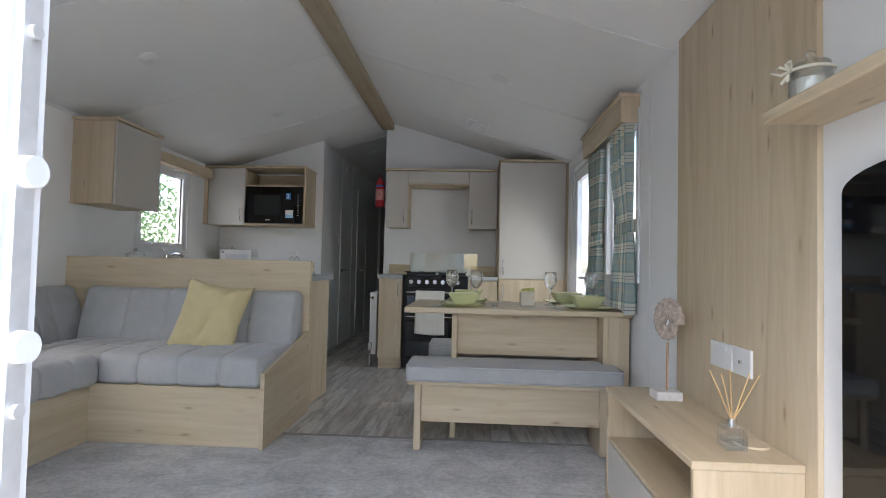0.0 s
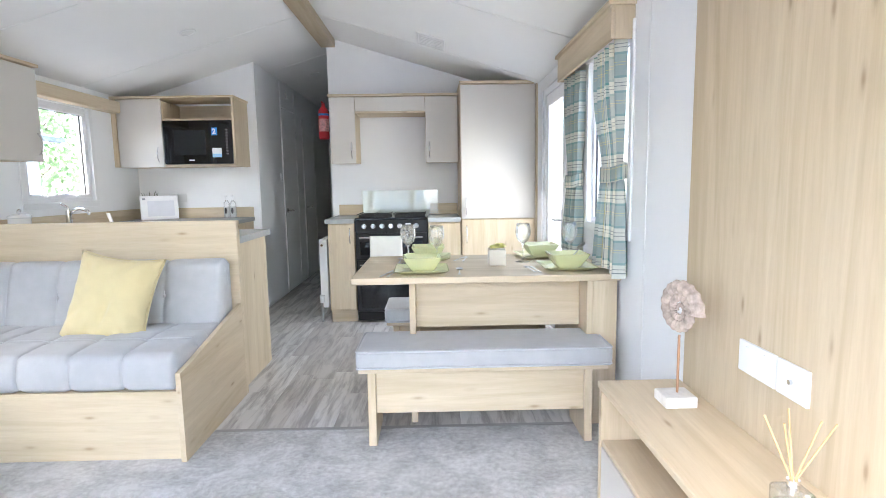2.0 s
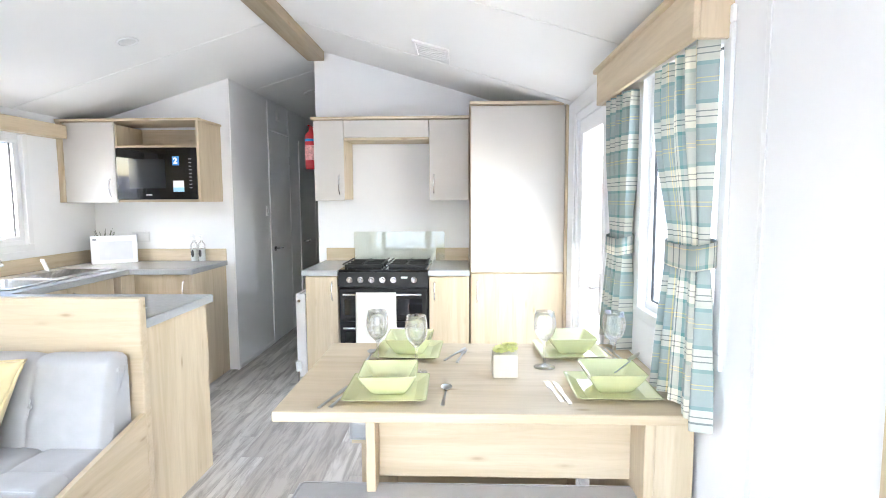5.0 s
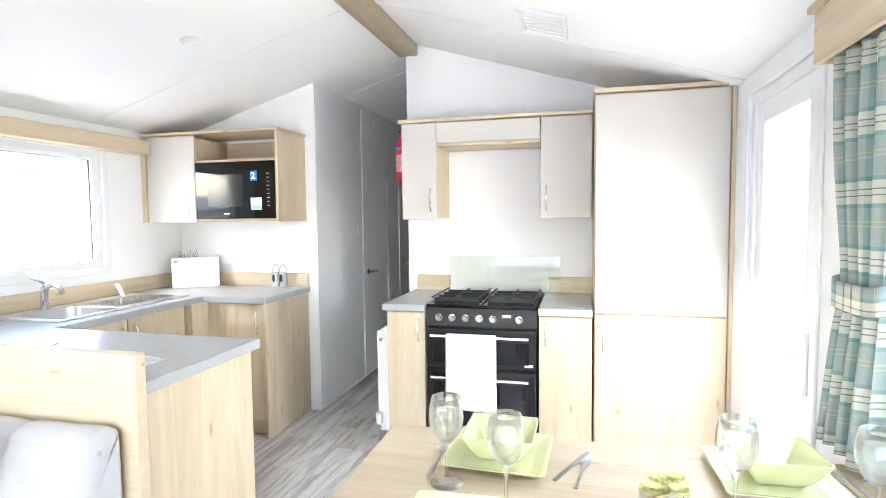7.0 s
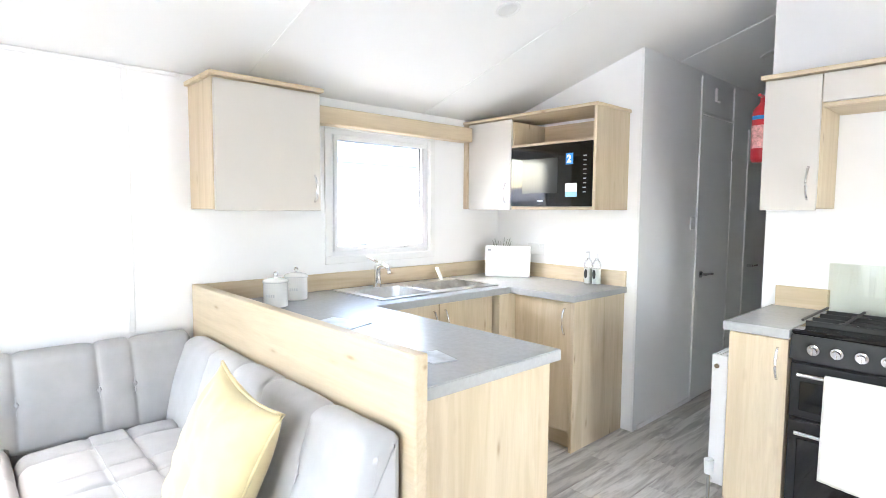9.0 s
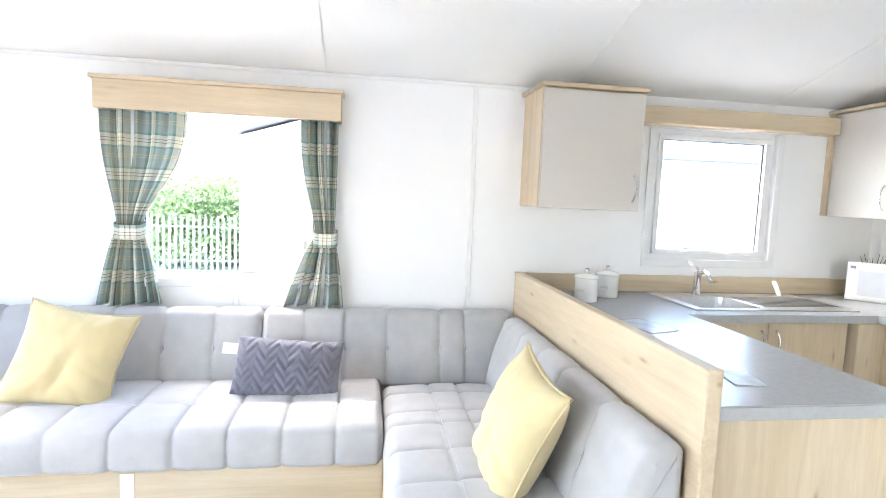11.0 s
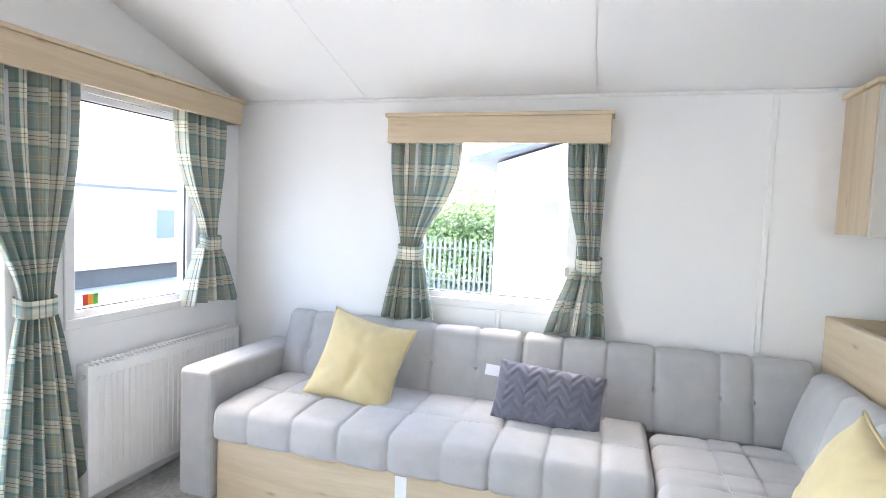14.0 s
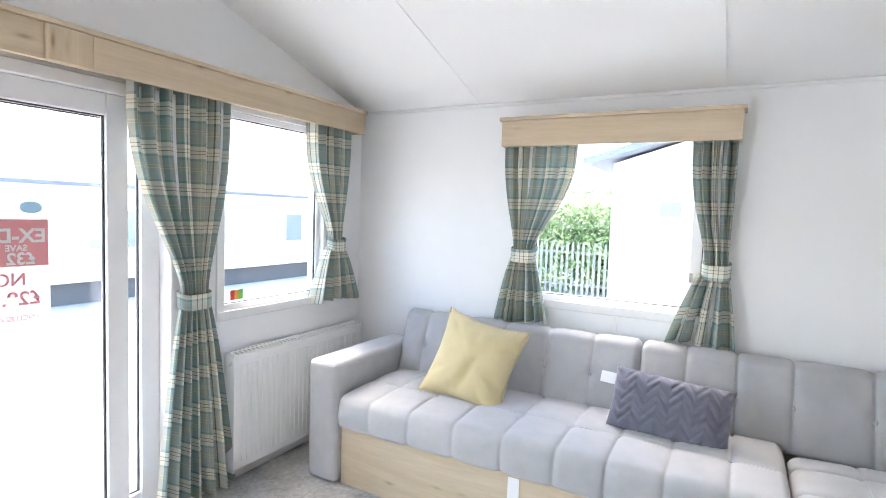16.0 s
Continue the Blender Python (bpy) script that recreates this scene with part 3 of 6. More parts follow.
for z0, z1 in ((0.56, 0.775), (0.10, 0.545)):
    od = part("oven_door", slab(CX0 + 0.006, CX1 - 0.006, CY, CY + 0.03, z0, z1, r=0.004), BLACK_ENAMEL, ck)
    part("door_glass", slab(CX0 + 0.04, CX1 - 0.04, CY - 0.003, CY, z0 + 0.03, z1 - 0.07, r=0.002), BLACK_GLASS, od)
    hb = bmesh.new()
    cyl(hb, (CX0 + 0.04, CY - 0.045, z1 - 0.035), (CX1 - 0.04, CY - 0.045, z1 - 0.035), 0.0085)
    for hx in (CX0 + 0.06, CX1 - 0.06):
        cyl(hb, (hx, CY - 0.045, z1 - 0.035), (hx, CY + 0.002, z1 - 0.035), 0.007)
    part("door_handle", hb, CHROME, od)
part("kick_panel", slab(CX0 + 0.006, CX1 - 0.006, CY + 0.015, CY + 0.03, 0.02, 0.095), BLACK_ENAMEL, ck)
part("badge", slab(CX1 - 0.065, CX1 - 0.02, CY - 0.002, CY, 0.58, 0.594, r=0), WHITE_TRIM, ck)
for gx in (-0.64, -0.33):
    for gy in (5.62, 5.72, 5.84, 5.95):
        part("pan_support_bar", B1(gx - 0.13, gx + 0.13, gy - 0.005, gy + 0.005, 0.9055, 0.926, r=0.001), BLACK_IRON, hob)
    for dx in (-0.135, 0, 0.135):
        part("pan_support_bar", B1(gx + dx - 0.005, gx + dx + 0.005, 5.59, 5.99, 0.927, 0.935, r=0.001), BLACK_IRON, hob)
    for gy in (5.67, 5.90):
        bu = bmesh.new()
        cyl(bu, (gx, gy, 0.904), (gx, gy, 0.914), 0.042, seg=24)
        part("burner", bu, STEEL, hob)
        bu = bmesh.new()
        cyl(bu, (gx, gy, 0.914), (gx, gy, 0.921), 0.03, seg=24)
        part("burner_cap", bu, BLACK_IRON, hob)

# towel over the upper oven rail
def towel():
    bm = bmesh.new()
    nx, prof = 18, []
    for i in range(12):
        prof.append((CY - 0.028 - 0.0, 0.48 + 0.25 * i / 11))
    for i in range(1, 7):
        a = math.pi * i / 7
        prof.append((CY - 0.045 + 0.017 * math.cos(a), 0.742 + 0.014 * math.sin(a)))
    for i in range(22):
        prof.append((CY - 0.062, 0.735 - 0.38 * i / 21))
    rows = []
    for k, (y, z) in enumerate(prof):
        row = []
        for j in range(nx + 1):
            u = j / nx
            fall = max(0, k - 18) / 21
            w = 0.0035 * math.sin(u * 21 + 0.6) * fall
            row.append(bm.verts.new((-0.66 + 0.27 * u + 0.012 * fall * (u - 0.3), y - abs(w) * 1.2, z - 0.014 * fall * math.sin(u * 2.4))))
        rows.append(row)
    for a, b in zip(rows, rows[1:]):
        for j in range(nx):
            bm.faces.new((a[j], a[j + 1], b[j + 1], b[j]))
    ob = solid("tea_towel", bm, cloth("cream_linen", (0.74, 0.71, 0.64), 700, 0.05), "cream tea towel hung over the upper oven handle", "towel", smooth=True)
    mod = ob.modifiers.new("thickness", 'SOLIDIFY')
    mod.thickness = 0.003
    return ob


towel()

# hallway radiator beside the cooker units
def radiator(name, along, a0, a1, d_back, out, z0, z1, label, ribs):
    """A white panel radiator; along: the axis that it runs along, out: towards the room."""
    e = thing(name, ((d_back, (a0 + a1) / 2, z0) if along == "y" else ((a0 + a1) / 2, d_back, z0)), label, "radiator")

    def bx(u0, u1, d0, d1, s0, s1, r=0.003):
        d0, d1 = sorted((d_back + out * d0, d_back + out * d1))
        return B1(d0, d1, u0, u1, s0, s1, r=r) if along == "y" else B1(u0, u1, d0, d1, s0, s1, r=r)
    part("panel", bx(a0, a1, 0.058, 0.072, z0 + 0.01, z1 - 0.012, 0.005), RAD_WHITE, e)
    part("back_panel", bx(a0 + 0.005, a1 - 0.005, 0.012, 0.024, z0 + 0.01, z1 - 0.012, 0.004), RAD_WHITE, e)
    n = ribs
    for i in range(n):
        u = a0 + 0.05 + (a1 - a0 - 0.1) * i / (n - 1)
        part("rib", bx(u - 0.009, u + 0.009, 0.071, 0.078, z0 + 0.05, z1 - 0.06, 0.003), RAD_WHITE, e)
    part("side_cover", bx(a0 - 0.002, a0 + 0.006, 0.008, 0.074, z0, z1, 0.002), RAD_WHITE, e)
    part("side_cover", bx(a1 - 0.006, a1 + 0.002, 0.008, 0.074, z0, z1, 0.002), RAD_WHITE, e)
    g = bmesh.new()
    m = int((a1 - a0) / 0.026)
    for i in range(m):
        u = a0 + 0.012 + (a1 - a0 - 0.024) * i / m
        join(g, bx(u, u + 0.012, 0.012, 0.07, z1 - 0.008, z1, 0))
    join(g, bx(a0, a1, 0.036, 0.044, z1 - 0.009, z1 + 0.001, 0))
    part("top_grille", g, RAD_WHITE, e)
    for u in (a0, a1):
        pl = bmesh.new()
        s = -1 if u == a0 else 1
        c = (d_back + out * 0.05, u, z1 - 0.05) if along == "y" else (u, d_back + out * 0.05, z1 - 0.05)
        q = (c[0], c[1] + s * 0.012, c[2]) if along == "y" else (c[0] + s * 0.012, c[1], c[2])
        cyl(pl, c, q, 0.011, seg=12)
        part("plug", pl, CHROME, e)
    return e


hr = radiator("hall_radiator", "y", 5.60, 6.08, -1.045, -1, 0.12, 0.72, "slim white radiator beside the kitchen units", 9)
vb = bmesh.new()
cyl(vb, (-1.105, 5.575, 0.0), (-1.105, 5.575, 0.17), 0.008)
cyl(vb, (-1.105, 5.575, 0.14), (-1.105, 5.6, 0.14), 0.008)
cyl(vb, (-1.105, 5.575, 0.0), (-1.105, 5.575, 0.006), 0.02)
part("valve_pipe", vb, CHROME, hr)
vb = bmesh.new()
cyl(vb, (-1.105, 5.575, 0.17), (-1.105, 5.575, 0.235), 0.018, 0.022)
part("thermostat_head", vb, WHITE_TRIM, hr)

# kitchen on the window side
LX, BY, PE = -2.285, 5.555, -1.835       # fronts of the sink run and the back run, end of the back run
PX, PY0, PY1 = -1.222, 3.958, 4.56      # peninsula end and sides
wt = bmesh.new()
# L-shaped worktop, with the peninsula, and a cut-out for the sink
SX0, SX1, SY0, SY1 = -2.83, -2.385, 4.67, 5.54
for q in ((W, PX, PY0, PY1), (W, SX0, PY1, B), (SX1, LX, PY1, B), (SX0, SX1, PY1, SY0), (SX0, SX1, SY1, B), (LX, PE, BY, B)):
    box(wt, q[0], q[1], q[2], q[3], 0.862, 0.9)
bmesh.ops.remove_doubles(wt, verts=list(wt.verts), dist=1e-5)
lw = thing("worktop", (-2.0, 4.2, 0.862), "grey laminate worktop running round the sink and peninsula", "worktop", "worktops")
part("slab", wt, WORKTOP, lw)
for q in ((PX, PX + 0.004, PY0, PY1), (LX, PX, PY1, PY1 + 0.004), (LX, LX + 0.004, PY1 + 0.004, BY - 0.004), (LX, PE, BY - 0.004, BY), (PE, PE + 0.004, BY, B)):
    part("edge_strip", slab(*q, 0.863, 0.897, r=0.001), WORKTOP, lw)
up = thing("upstand", (W, 5, 0.9), "oak-effect upstand round the worktop", "upstand")
part("board", slab(W, W + 0.018, PY0, B - 0.02, 0.9, 0.995), OAK_Y, up)
part("board", slab(W, PE, B - 0.02, B, 0.9, 0.995), OAK_X, up)

sk = thing("sink", (-2.62, 5.04, 0.9), "stainless steel sink and drainer set into the worktop", "sink")
sb = bmesh.new()
for q in ((SX0 - 0.01, SX1 + 0.01, SY0 - 0.01, SY0 + 0.04), (SX0 - 0.01, SX0 + 0.09, SY0 + 0.04, SY0 + 0.38), (SX1 - 0.03, SX1 + 0.01, SY0 + 0.04, SY0 + 0.38)):
    box(sb, q[0], q[1], q[2], q[3], 0.9, 0.906, r=0.001)
part("rim", sb, STEEL, sk)
bw = bmesh.new()
x0, x1, y0, y1 = SX0 + 0.09, SX1 - 0.03, SY0 + 0.04, SY0 + 0.38
ringT = []
for z, s in ((0.904, 0.0), (0.84, 0.008), (0.78, 0.018), (0.765, 0.04)):
    ring = []
    rad = 0.06
    for cxs, cys, a0_ in ((x1 - rad, y1 - rad, 0), (x0 + rad, y1 - rad, 90), (x0 + rad, y0 + rad, 180), (x1 - rad, y0 + rad, 270)):
        for k in range(6):
            a = radians(a0_ + 18 * k)
            ring.append(bw.verts.new((cxs + (rad - s) * math.cos(a), cys + (rad - s) * math.sin(a), z)))
    ringT.append(ring)
for a, b in zip(ringT, ringT[1:]):
    for k in range(len(a)):
        bw.faces.new((a[k], a[(k + 1) % len(a)], b[(k + 1) % len(a)], b[k]))
bw.faces.new(ringT[-1])
part("bowl", bw, STEEL, sk, smooth=False)
dr = bmesh.new()
box(dr, SX0 - 0.01, SX1 + 0.01, SY0 + 0.38, SY1 + 0.01, 0.9, 0.905, r=0.001)
part("drainer", dr, STEEL, sk)
for i in range(8):
    part("drainer_ridge", B1(SX0 + 0.11 + i * 0.034, SX0 + 0.122 + i * 0.034, SY0 + 0.41, SY1 - 0.02, 0.905, 0.909, r=0.0015), STEEL, sk)
tp = thing("mixer_tap", (-2.79, 4.9, 0.9), "chrome mixer tap behind the sink", "tap")
tb = bmesh.new()
cyl(tb, (-2.79, 4.93, 0.9), (-2.79, 4.93, 0.925), 0.028, 0.024)
cyl(tb, (-2.79, 4.93, 0.925), (-2.79, 4.93, 1.03), 0.021, 0.019)
part("body", tb, CHROME, tp, smooth=False)
part("spout", tube(bmesh.new(), [(-2.79, 4.93, 0.99), (-2.75, 4.92, 1.03), (-2.69, 4.905, 1.045), (-2.63, 4.89, 1.03), (-2.61, 4.885, 1.005)], 0.011, 12), CHROME, tp, smooth=True)
part("lever", tube(bmesh.new(), [(-2.79, 4.93, 1.03), (-2.79, 4.93, 1.05), (-2.80, 4.87, 1.085)], 0.008, 10), CHROME, tp, smooth=True)
solid("sink_plug_strap", B1(-2.80, -2.77, 5.44, 5.455, 0.9, 1.0, r=0.004), WHITE_TRIM, "white plastic sink strainer leaning on the upstand", "strainer").matrix_basis = Matrix.Translation((-2.79, 5.45, 0.9)) @ pose(0, 0, 0, 28, 0, 0) @ Matrix.Translation((2.79, -5.45, -0.9))


def sink_front(y0, y1, hside):
    e = thing("sink_cabinet", (LX - 0.3, (y0 + y1) / 2, 0), "oak-effect base cabinet under the sink", "cabinet", "kitchen base units")
    part("body", slab(W + 0.05, LX - 0.05, y0 + 0.003, y1 - 0.003, 0.1, 0.75), OAK_Z, e)
    d = part("door", slab(LX - 0.048, LX - 0.03, y0 + 0.003, y1 - 0.003, 0.115, 0.855), OAK_Z, e)
    bow_handle(d, LX - 0.03, y1 - 0.04 if hside > 0 else y0 + 0.04, 0.69, 0.82, (1, 0, 0))
    part("plinth", slab(LX - 0.10, LX - 0.084, y0, y1, 0, 0.1), OAK_Y, e)


sink_front(4.58, 5.0, 1)
sink_front(5.0, 5.43, -1)
eb = thing("base_cabinet", (-2.05, 5.83, 0), "oak-effect base cabinet at the end of the worktop", "cabinet", "kitchen base units")
part("body", slab(-2.29, PE - 0.03, BY + 0.05, B, 0.1, 0.862), OAK_Z, eb)
part("corner_post", slab(-2.335, -2.27, 5.44, BY + 0.05, 0.1, 0.862), OAK_Z, eb)
d = part("door", slab(-2.28, PE - 0.034, BY + 0.03, BY + 0.048, 0.115, 0.855), OAK_Z, eb)
bow_handle(d, PE - 0.075, BY + 0.03, 0.67, 0.82)
part("end_panel", slab(PE - 0.03, PE - 0.01, BY + 0.022, B, 0.0, 0.862), OAK_Z, eb)
part("plinth", slab(-2.29, PE - 0.032, BY + 0.08, BY + 0.096, 0, 0.1), OAK_X, eb)

# peninsula
pn = thing("peninsula_cabinet", (-1.75, 4.2, 0), "oak-effect peninsula cabinet behind the sofa", "cabinet", "kitchen base units")
part("body", slab(W + 0.01, PX - 0.05, PY0, PY1 - 0.04, 0.1, 0.862), OAK_Z, pn)
part("end_panel", slab(PX - 0.045, PX - 0.025, PY0 - 0.001, PY1 - 0.02, 0.0, 0.862), OAK_Z, pn)
part("plinth", slab(W + 0.65, PX - 0.05, PY1 - 0.1, PY1 - 0.085, 0, 0.1), OAK_X, pn)
BB0 = 3.912
solid("peninsula_back_board", B1(W, -1.204, BB0, PY0 - 0.002, 0.0, 0.998, r=0.006, seg=2), OAK_X, "oak-effect board between peninsula and sofa", "panel")

# wall cabinet beside the kitchen window
wc = thing("wall_cabinet", (-2.75, 4.15, 1.36), "oak-effect wall cabinet with cream door beside the kitchen window", "cabinet")
part("body", slab(W, -2.60, 3.918, 4.438, 1.36, 1.935), OAK_Z, wc)
d = part("door", slab(-2.598, -2.58, 3.922, 4.436, 1.355, 1.927), CREAM, wc, "matt cream grey door")
bow_handle(d, -2.58, 4.40, 1.40, 1.53, (1, 0, 0))
part("top_board", slab(W, -2.565, 3.90, 4.45, 1.935, 1.955), OAK_Y, wc)

# microwave cabinet
MY = 5.762
mc = thing("microwave_cabinet", (-2.37, 5.9, 1.37), "oak-effect wall cabinet with cream door and open shelf over the microwave", "cabinet")
part("side_panel", slab(W, W + 0.04, MY - 0.01, B, 1.37, 1.955), OAK_Z, mc)
part("side_panel", slab(-1.865, -1.845, MY - 0.005, B, 1.37, 1.955), OAK_Z, mc)
part("divider", slab(-2.485, -2.467, MY + 0.02, B, 1.39, 1.935), OAK_Z, mc)
part("base", slab(W + 0.04, -1.865, MY + 0.02, B, 1.37, 1.388), OAK_X, mc)
part("shelf", slab(-2.467, -1.865, MY + 0.0, B, 1.765, 1.78), OAK_X, mc)
part("back_board", slab(W + 0.04, -1.865, B - 0.012, B, 1.388, 1.935), OAK_X, mc)
part("top_board", slab(W, -1.835, MY - 0.02, B, 1.955, 1.973), OAK_X, mc)
d = part("door", slab(W + 0.043, -2.475, MY, MY + 0.018, 1.366, 1.95), CREAM, mc, "matt cream grey door")
bow_handle(d, -2.515, MY, 1.41, 1.54)
mw = thing("microwave", (-2.16, 5.9, 1.388), "black built-in microwave oven with blue stickers", "microwave")
part("casing", slab(-2.463, -1.869, MY + 0.02, B - 0.03, 1.39, 1.76), BLACK_ENAMEL, mw)
fr = part("front", slab(-2.465, -1.867, MY - 0.008, MY + 0.018, 1.39, 1.763, r=0.003), BLACK_GLASS, mw)
part("door_window", slab(-2.37, -2.10, MY - 0.0095, MY - 0.008, 1.47, 1.68, r=0), plain("dark_mesh_window", (0.02, 0.022, 0.025), 0.12), mw)
part("badge_number_plate", slab(-2.045, -1.995, MY - 0.0105, MY - 0.008, 1.635, 1.70, r=0), BLUE, mw, "blue sticker with a white figure")
part("badge_energy_plate", slab(-2.045, -1.965, MY - 0.0105, MY - 0.008, 1.445, 1.475, r=0), PALE_BLUE, mw, "pale blue sticker")
part("badge_energy_plate", slab(-2.045, -1.965, MY - 0.0105, MY - 0.008, 1.475, 1.525, r=0), PAPER, mw, "white printed sticker")
part("maker_mark", slab(-2.25, -2.205, MY - 0.0095, MY - 0.008, 1.418, 1.428, r=0), WHITE_TRIM, mw)
for i in range(9):
    part("button_mark", slab(-1.925, -1.905, MY - 0.0095, MY - 0.008, 1.47 + i * 0.026, 1.475 + i * 0.026, r=0), STEEL, mw)

# pelmet over the kitchen window
solid("kitchen_pelmet", B1(W, W + 0.09, 4.455, MY - 0.012, 1.83, 1.925, r=0.004), OAK_Y, "oak-effect pelmet over the kitchen window", "pelmet")


def pelmet(name, lo, hi, label):
    """A boxed pelmet with a lipped top board; lo, hi: corners."""
    e = thing(name, ((lo[0] + hi[0]) / 2, (lo[1] + hi[1]) / 2, lo[2]), label, "pelmet", "tartan window pelmets")
    x0, y0, z0 = lo
    x1, y1, z1 = hi
    return e, x0, x1, y0, y1, z0, z1


# lounge pelmets
e, x0, x1, y0, y1, z0, z1 = pelmet("window_pelmet", (W, 1.84, 1.735), (W + 0.125, 2.96, 1.885), "oak-effect pelmet over the lounge window")
part("front_board", slab(x1 - 0.018, x1, y0, y1, z0, z1 - 0.018), OAK_Y, e)
for q in (y0, y1 - 0.016):
    part("end_board", slab(x0, x1 - 0.018, q, q + 0.016, z0, z1 - 0.018), OAK_Z, e)
part("top_board", slab(x0, x1 + 0.012, y0 - 0.012, y1 + 0.012, z1 - 0.018, z1), OAK_Y, e)
e, x0, x1, y0, y1, z0, z1 = pelmet("patio_pelmet", (-2.79, F, 1.835), (0.74, F + 0.11, 1.975), "long oak-effect pelmet over patio doors and end window")
part("front_board", slab(x0, x1, y1 - 0.018, y1, z0, z1 - 0.018), OAK_X, e)
for q in (x0, x1 - 0.016):
    part("end_board", slab(q, q + 0.016, y0, y1 - 0.018, z0, z1 - 0.018), OAK_Z, e)
part("top_board", slab(x0 - 0.012, x1 + 0.012, y0, y1 + 0.012, z1 - 0.018, z1), OAK_X, e)
part("centre_block", B1(RIDGE - 0.13, RIDGE + 0.02, y1, y1 + 0.02, z0 - 0.004, z1 - 0.02, r=0.006), OAK_Z, e)
e, x0, x1, y0, y1, z0, z1 = pelmet("window_pelmet", (R - 0.105, 3.335, 1.788), (R, 4.34, 1.946), "oak-effect pelmet over the dining window")
part("front_board", slab(x0, x0 + 0.018, y0, y1, z0, z1 - 0.02), OAK_Y, e)
for q in (y0, y1 - 0.016):
    part("end_board", slab(x0 + 0.018, x1, q, q + 0.016, z0, z1 - 0.02), OAK_Z, e)
part("top_board", slab(x0 - 0.014, x1, y0 - 0.014, y1 + 0.014, z1 - 0.02, z1), OAK_Y, e)


# ---- curtains ----
def curtain(name, along, a0, a1, d, out, z0, z1, tie_a, tie_z, tie_w, hem_w, label, folds=5, seed=1, hem_a=None):
    """A pleated curtain from z1 down to z0, gathered by a band at tie_z round tie_a; along: its axis, d: distance of its plane, out: towards the room."""
    e = thing(name, (tie_a, d, z0) if along == "x" else (d, tie_a, z0), label, "curtain", "tartan curtains")
    rnd = random.Random(seed)
    ph = [rnd.uniform(0, 6.28) for _ in range(4)]
    nu, nv = folds * 14, 60
    bm = bmesh.new()
    uvl = bm.loops.layers.uv.new("UVMap")
    grid, full = [], (a1 - a0) * 1.25
    for j in range(nv + 1):
        z = z1 + (z0 - z1) * j / nv
        k = max(0.0, min(1.0, (z1 - z) / (z1 - tie_z)))
        if z >= tie_z:
            s = k ** 1.5
            s = s * s * (3 - 2 * s)
            lo, hi = a0 + (tie_a - tie_w / 2 - a0) * s, a1 + (tie_a + tie_w / 2 - a1) * s
            amp = 0.03 * (1 - 0.45 * s)
        else:
            q = (tie_z - z) / (tie_z - z0)
            s = q ** 0.7
            mid = tie_a + ((tie_a if hem_a is None else hem_a) - tie_a) * s
            lo, hi = mid - tie_w / 2 - (hem_w - tie_w) / 2 * s, mid + tie_w / 2 + (hem_w - tie_w) / 2 * s
            amp = 0.016 + 0.024 * s
        row = []
        for i in range(nu + 1):
            u = i / nu
            wave = math.sin(2 * math.pi * folds * u + ph[0] + 0.7 * math.sin(3 * u + ph[1])) + 0.35 * math.sin(2 * math.pi * folds * 2.3 * u + ph[2] + 1.5 * k)
            dep = d + out * (0.035 + amp * wave)
            a = lo + (hi - lo) * (u + 0.012 * math.sin(2 * math.pi * folds * u + ph[3]))
            zz = z + (0.012 * math.sin(5 * u + ph[1]) if j == nv else 0)
            row.append((bm.verts.new((a, dep, zz) if along == "x" else (dep, a, zz)), u * full, z))
        grid.append(row)
    for r0, r1 in zip(grid, grid[1:]):
        for i in range(nu):
            f = bm.faces.new((r0[i][0], r0[i + 1][0], r1[i + 1][0], r1[i][0]))
            for lp, q in zip(f.loops, (r0[i], r0[i + 1], r1[i + 1], r1[i])):
                lp[uvl].uv = (q[1], q[2])
    cl = part("cloth", bm, TARTAN, e, smooth=True)
    # tie-back band
    bm = bmesh.new()
    uvl = bm.loops.layers.uv.new("UVMap")
    n, rows = 28, []
    for zz in (tie_z + 0.035, tie_z, tie_z - 0.035):
        row = []
        for i in range(n):
            t = 2 * math.pi * i / n
            ct, st = math.cos(t), math.sin(t)
            a = tie_a + (tie_w / 2 + 0.014) * math.copysign(abs(ct) ** 0.55, ct)
            dep = d + out * (0.037 + 0.036 * math.copysign(abs(st) ** 0.55, st))
            sag = -0.012 * math.sin(t)
            row.append((bm.verts.new((a, dep, zz + sag) if along == "x" else (dep, a, zz + sag)), 0.14 + 0.09 * t, zz + 0.11))
        rows.append(row)
    for r0, r1 in zip(rows, rows[1:]):
        for i in range(n):
            f = bm.faces.new((r0[i][0], r0[(i + 1) % n][0], r1[(i + 1) % n][0], r1[i][0]))
            for lp, q in zip(f.loops, (r0[i], r0[(i + 1) % n], r1[(i + 1) % n], r1[i])):
                lp[uvl].uv = (q[1], q[2])
    b = part("tie_back", bm, TARTAN, e, smooth=True)
    m = b.modifiers.new("thickness", 'SOLIDIFY')
    m.thickness = 0.006
    return e


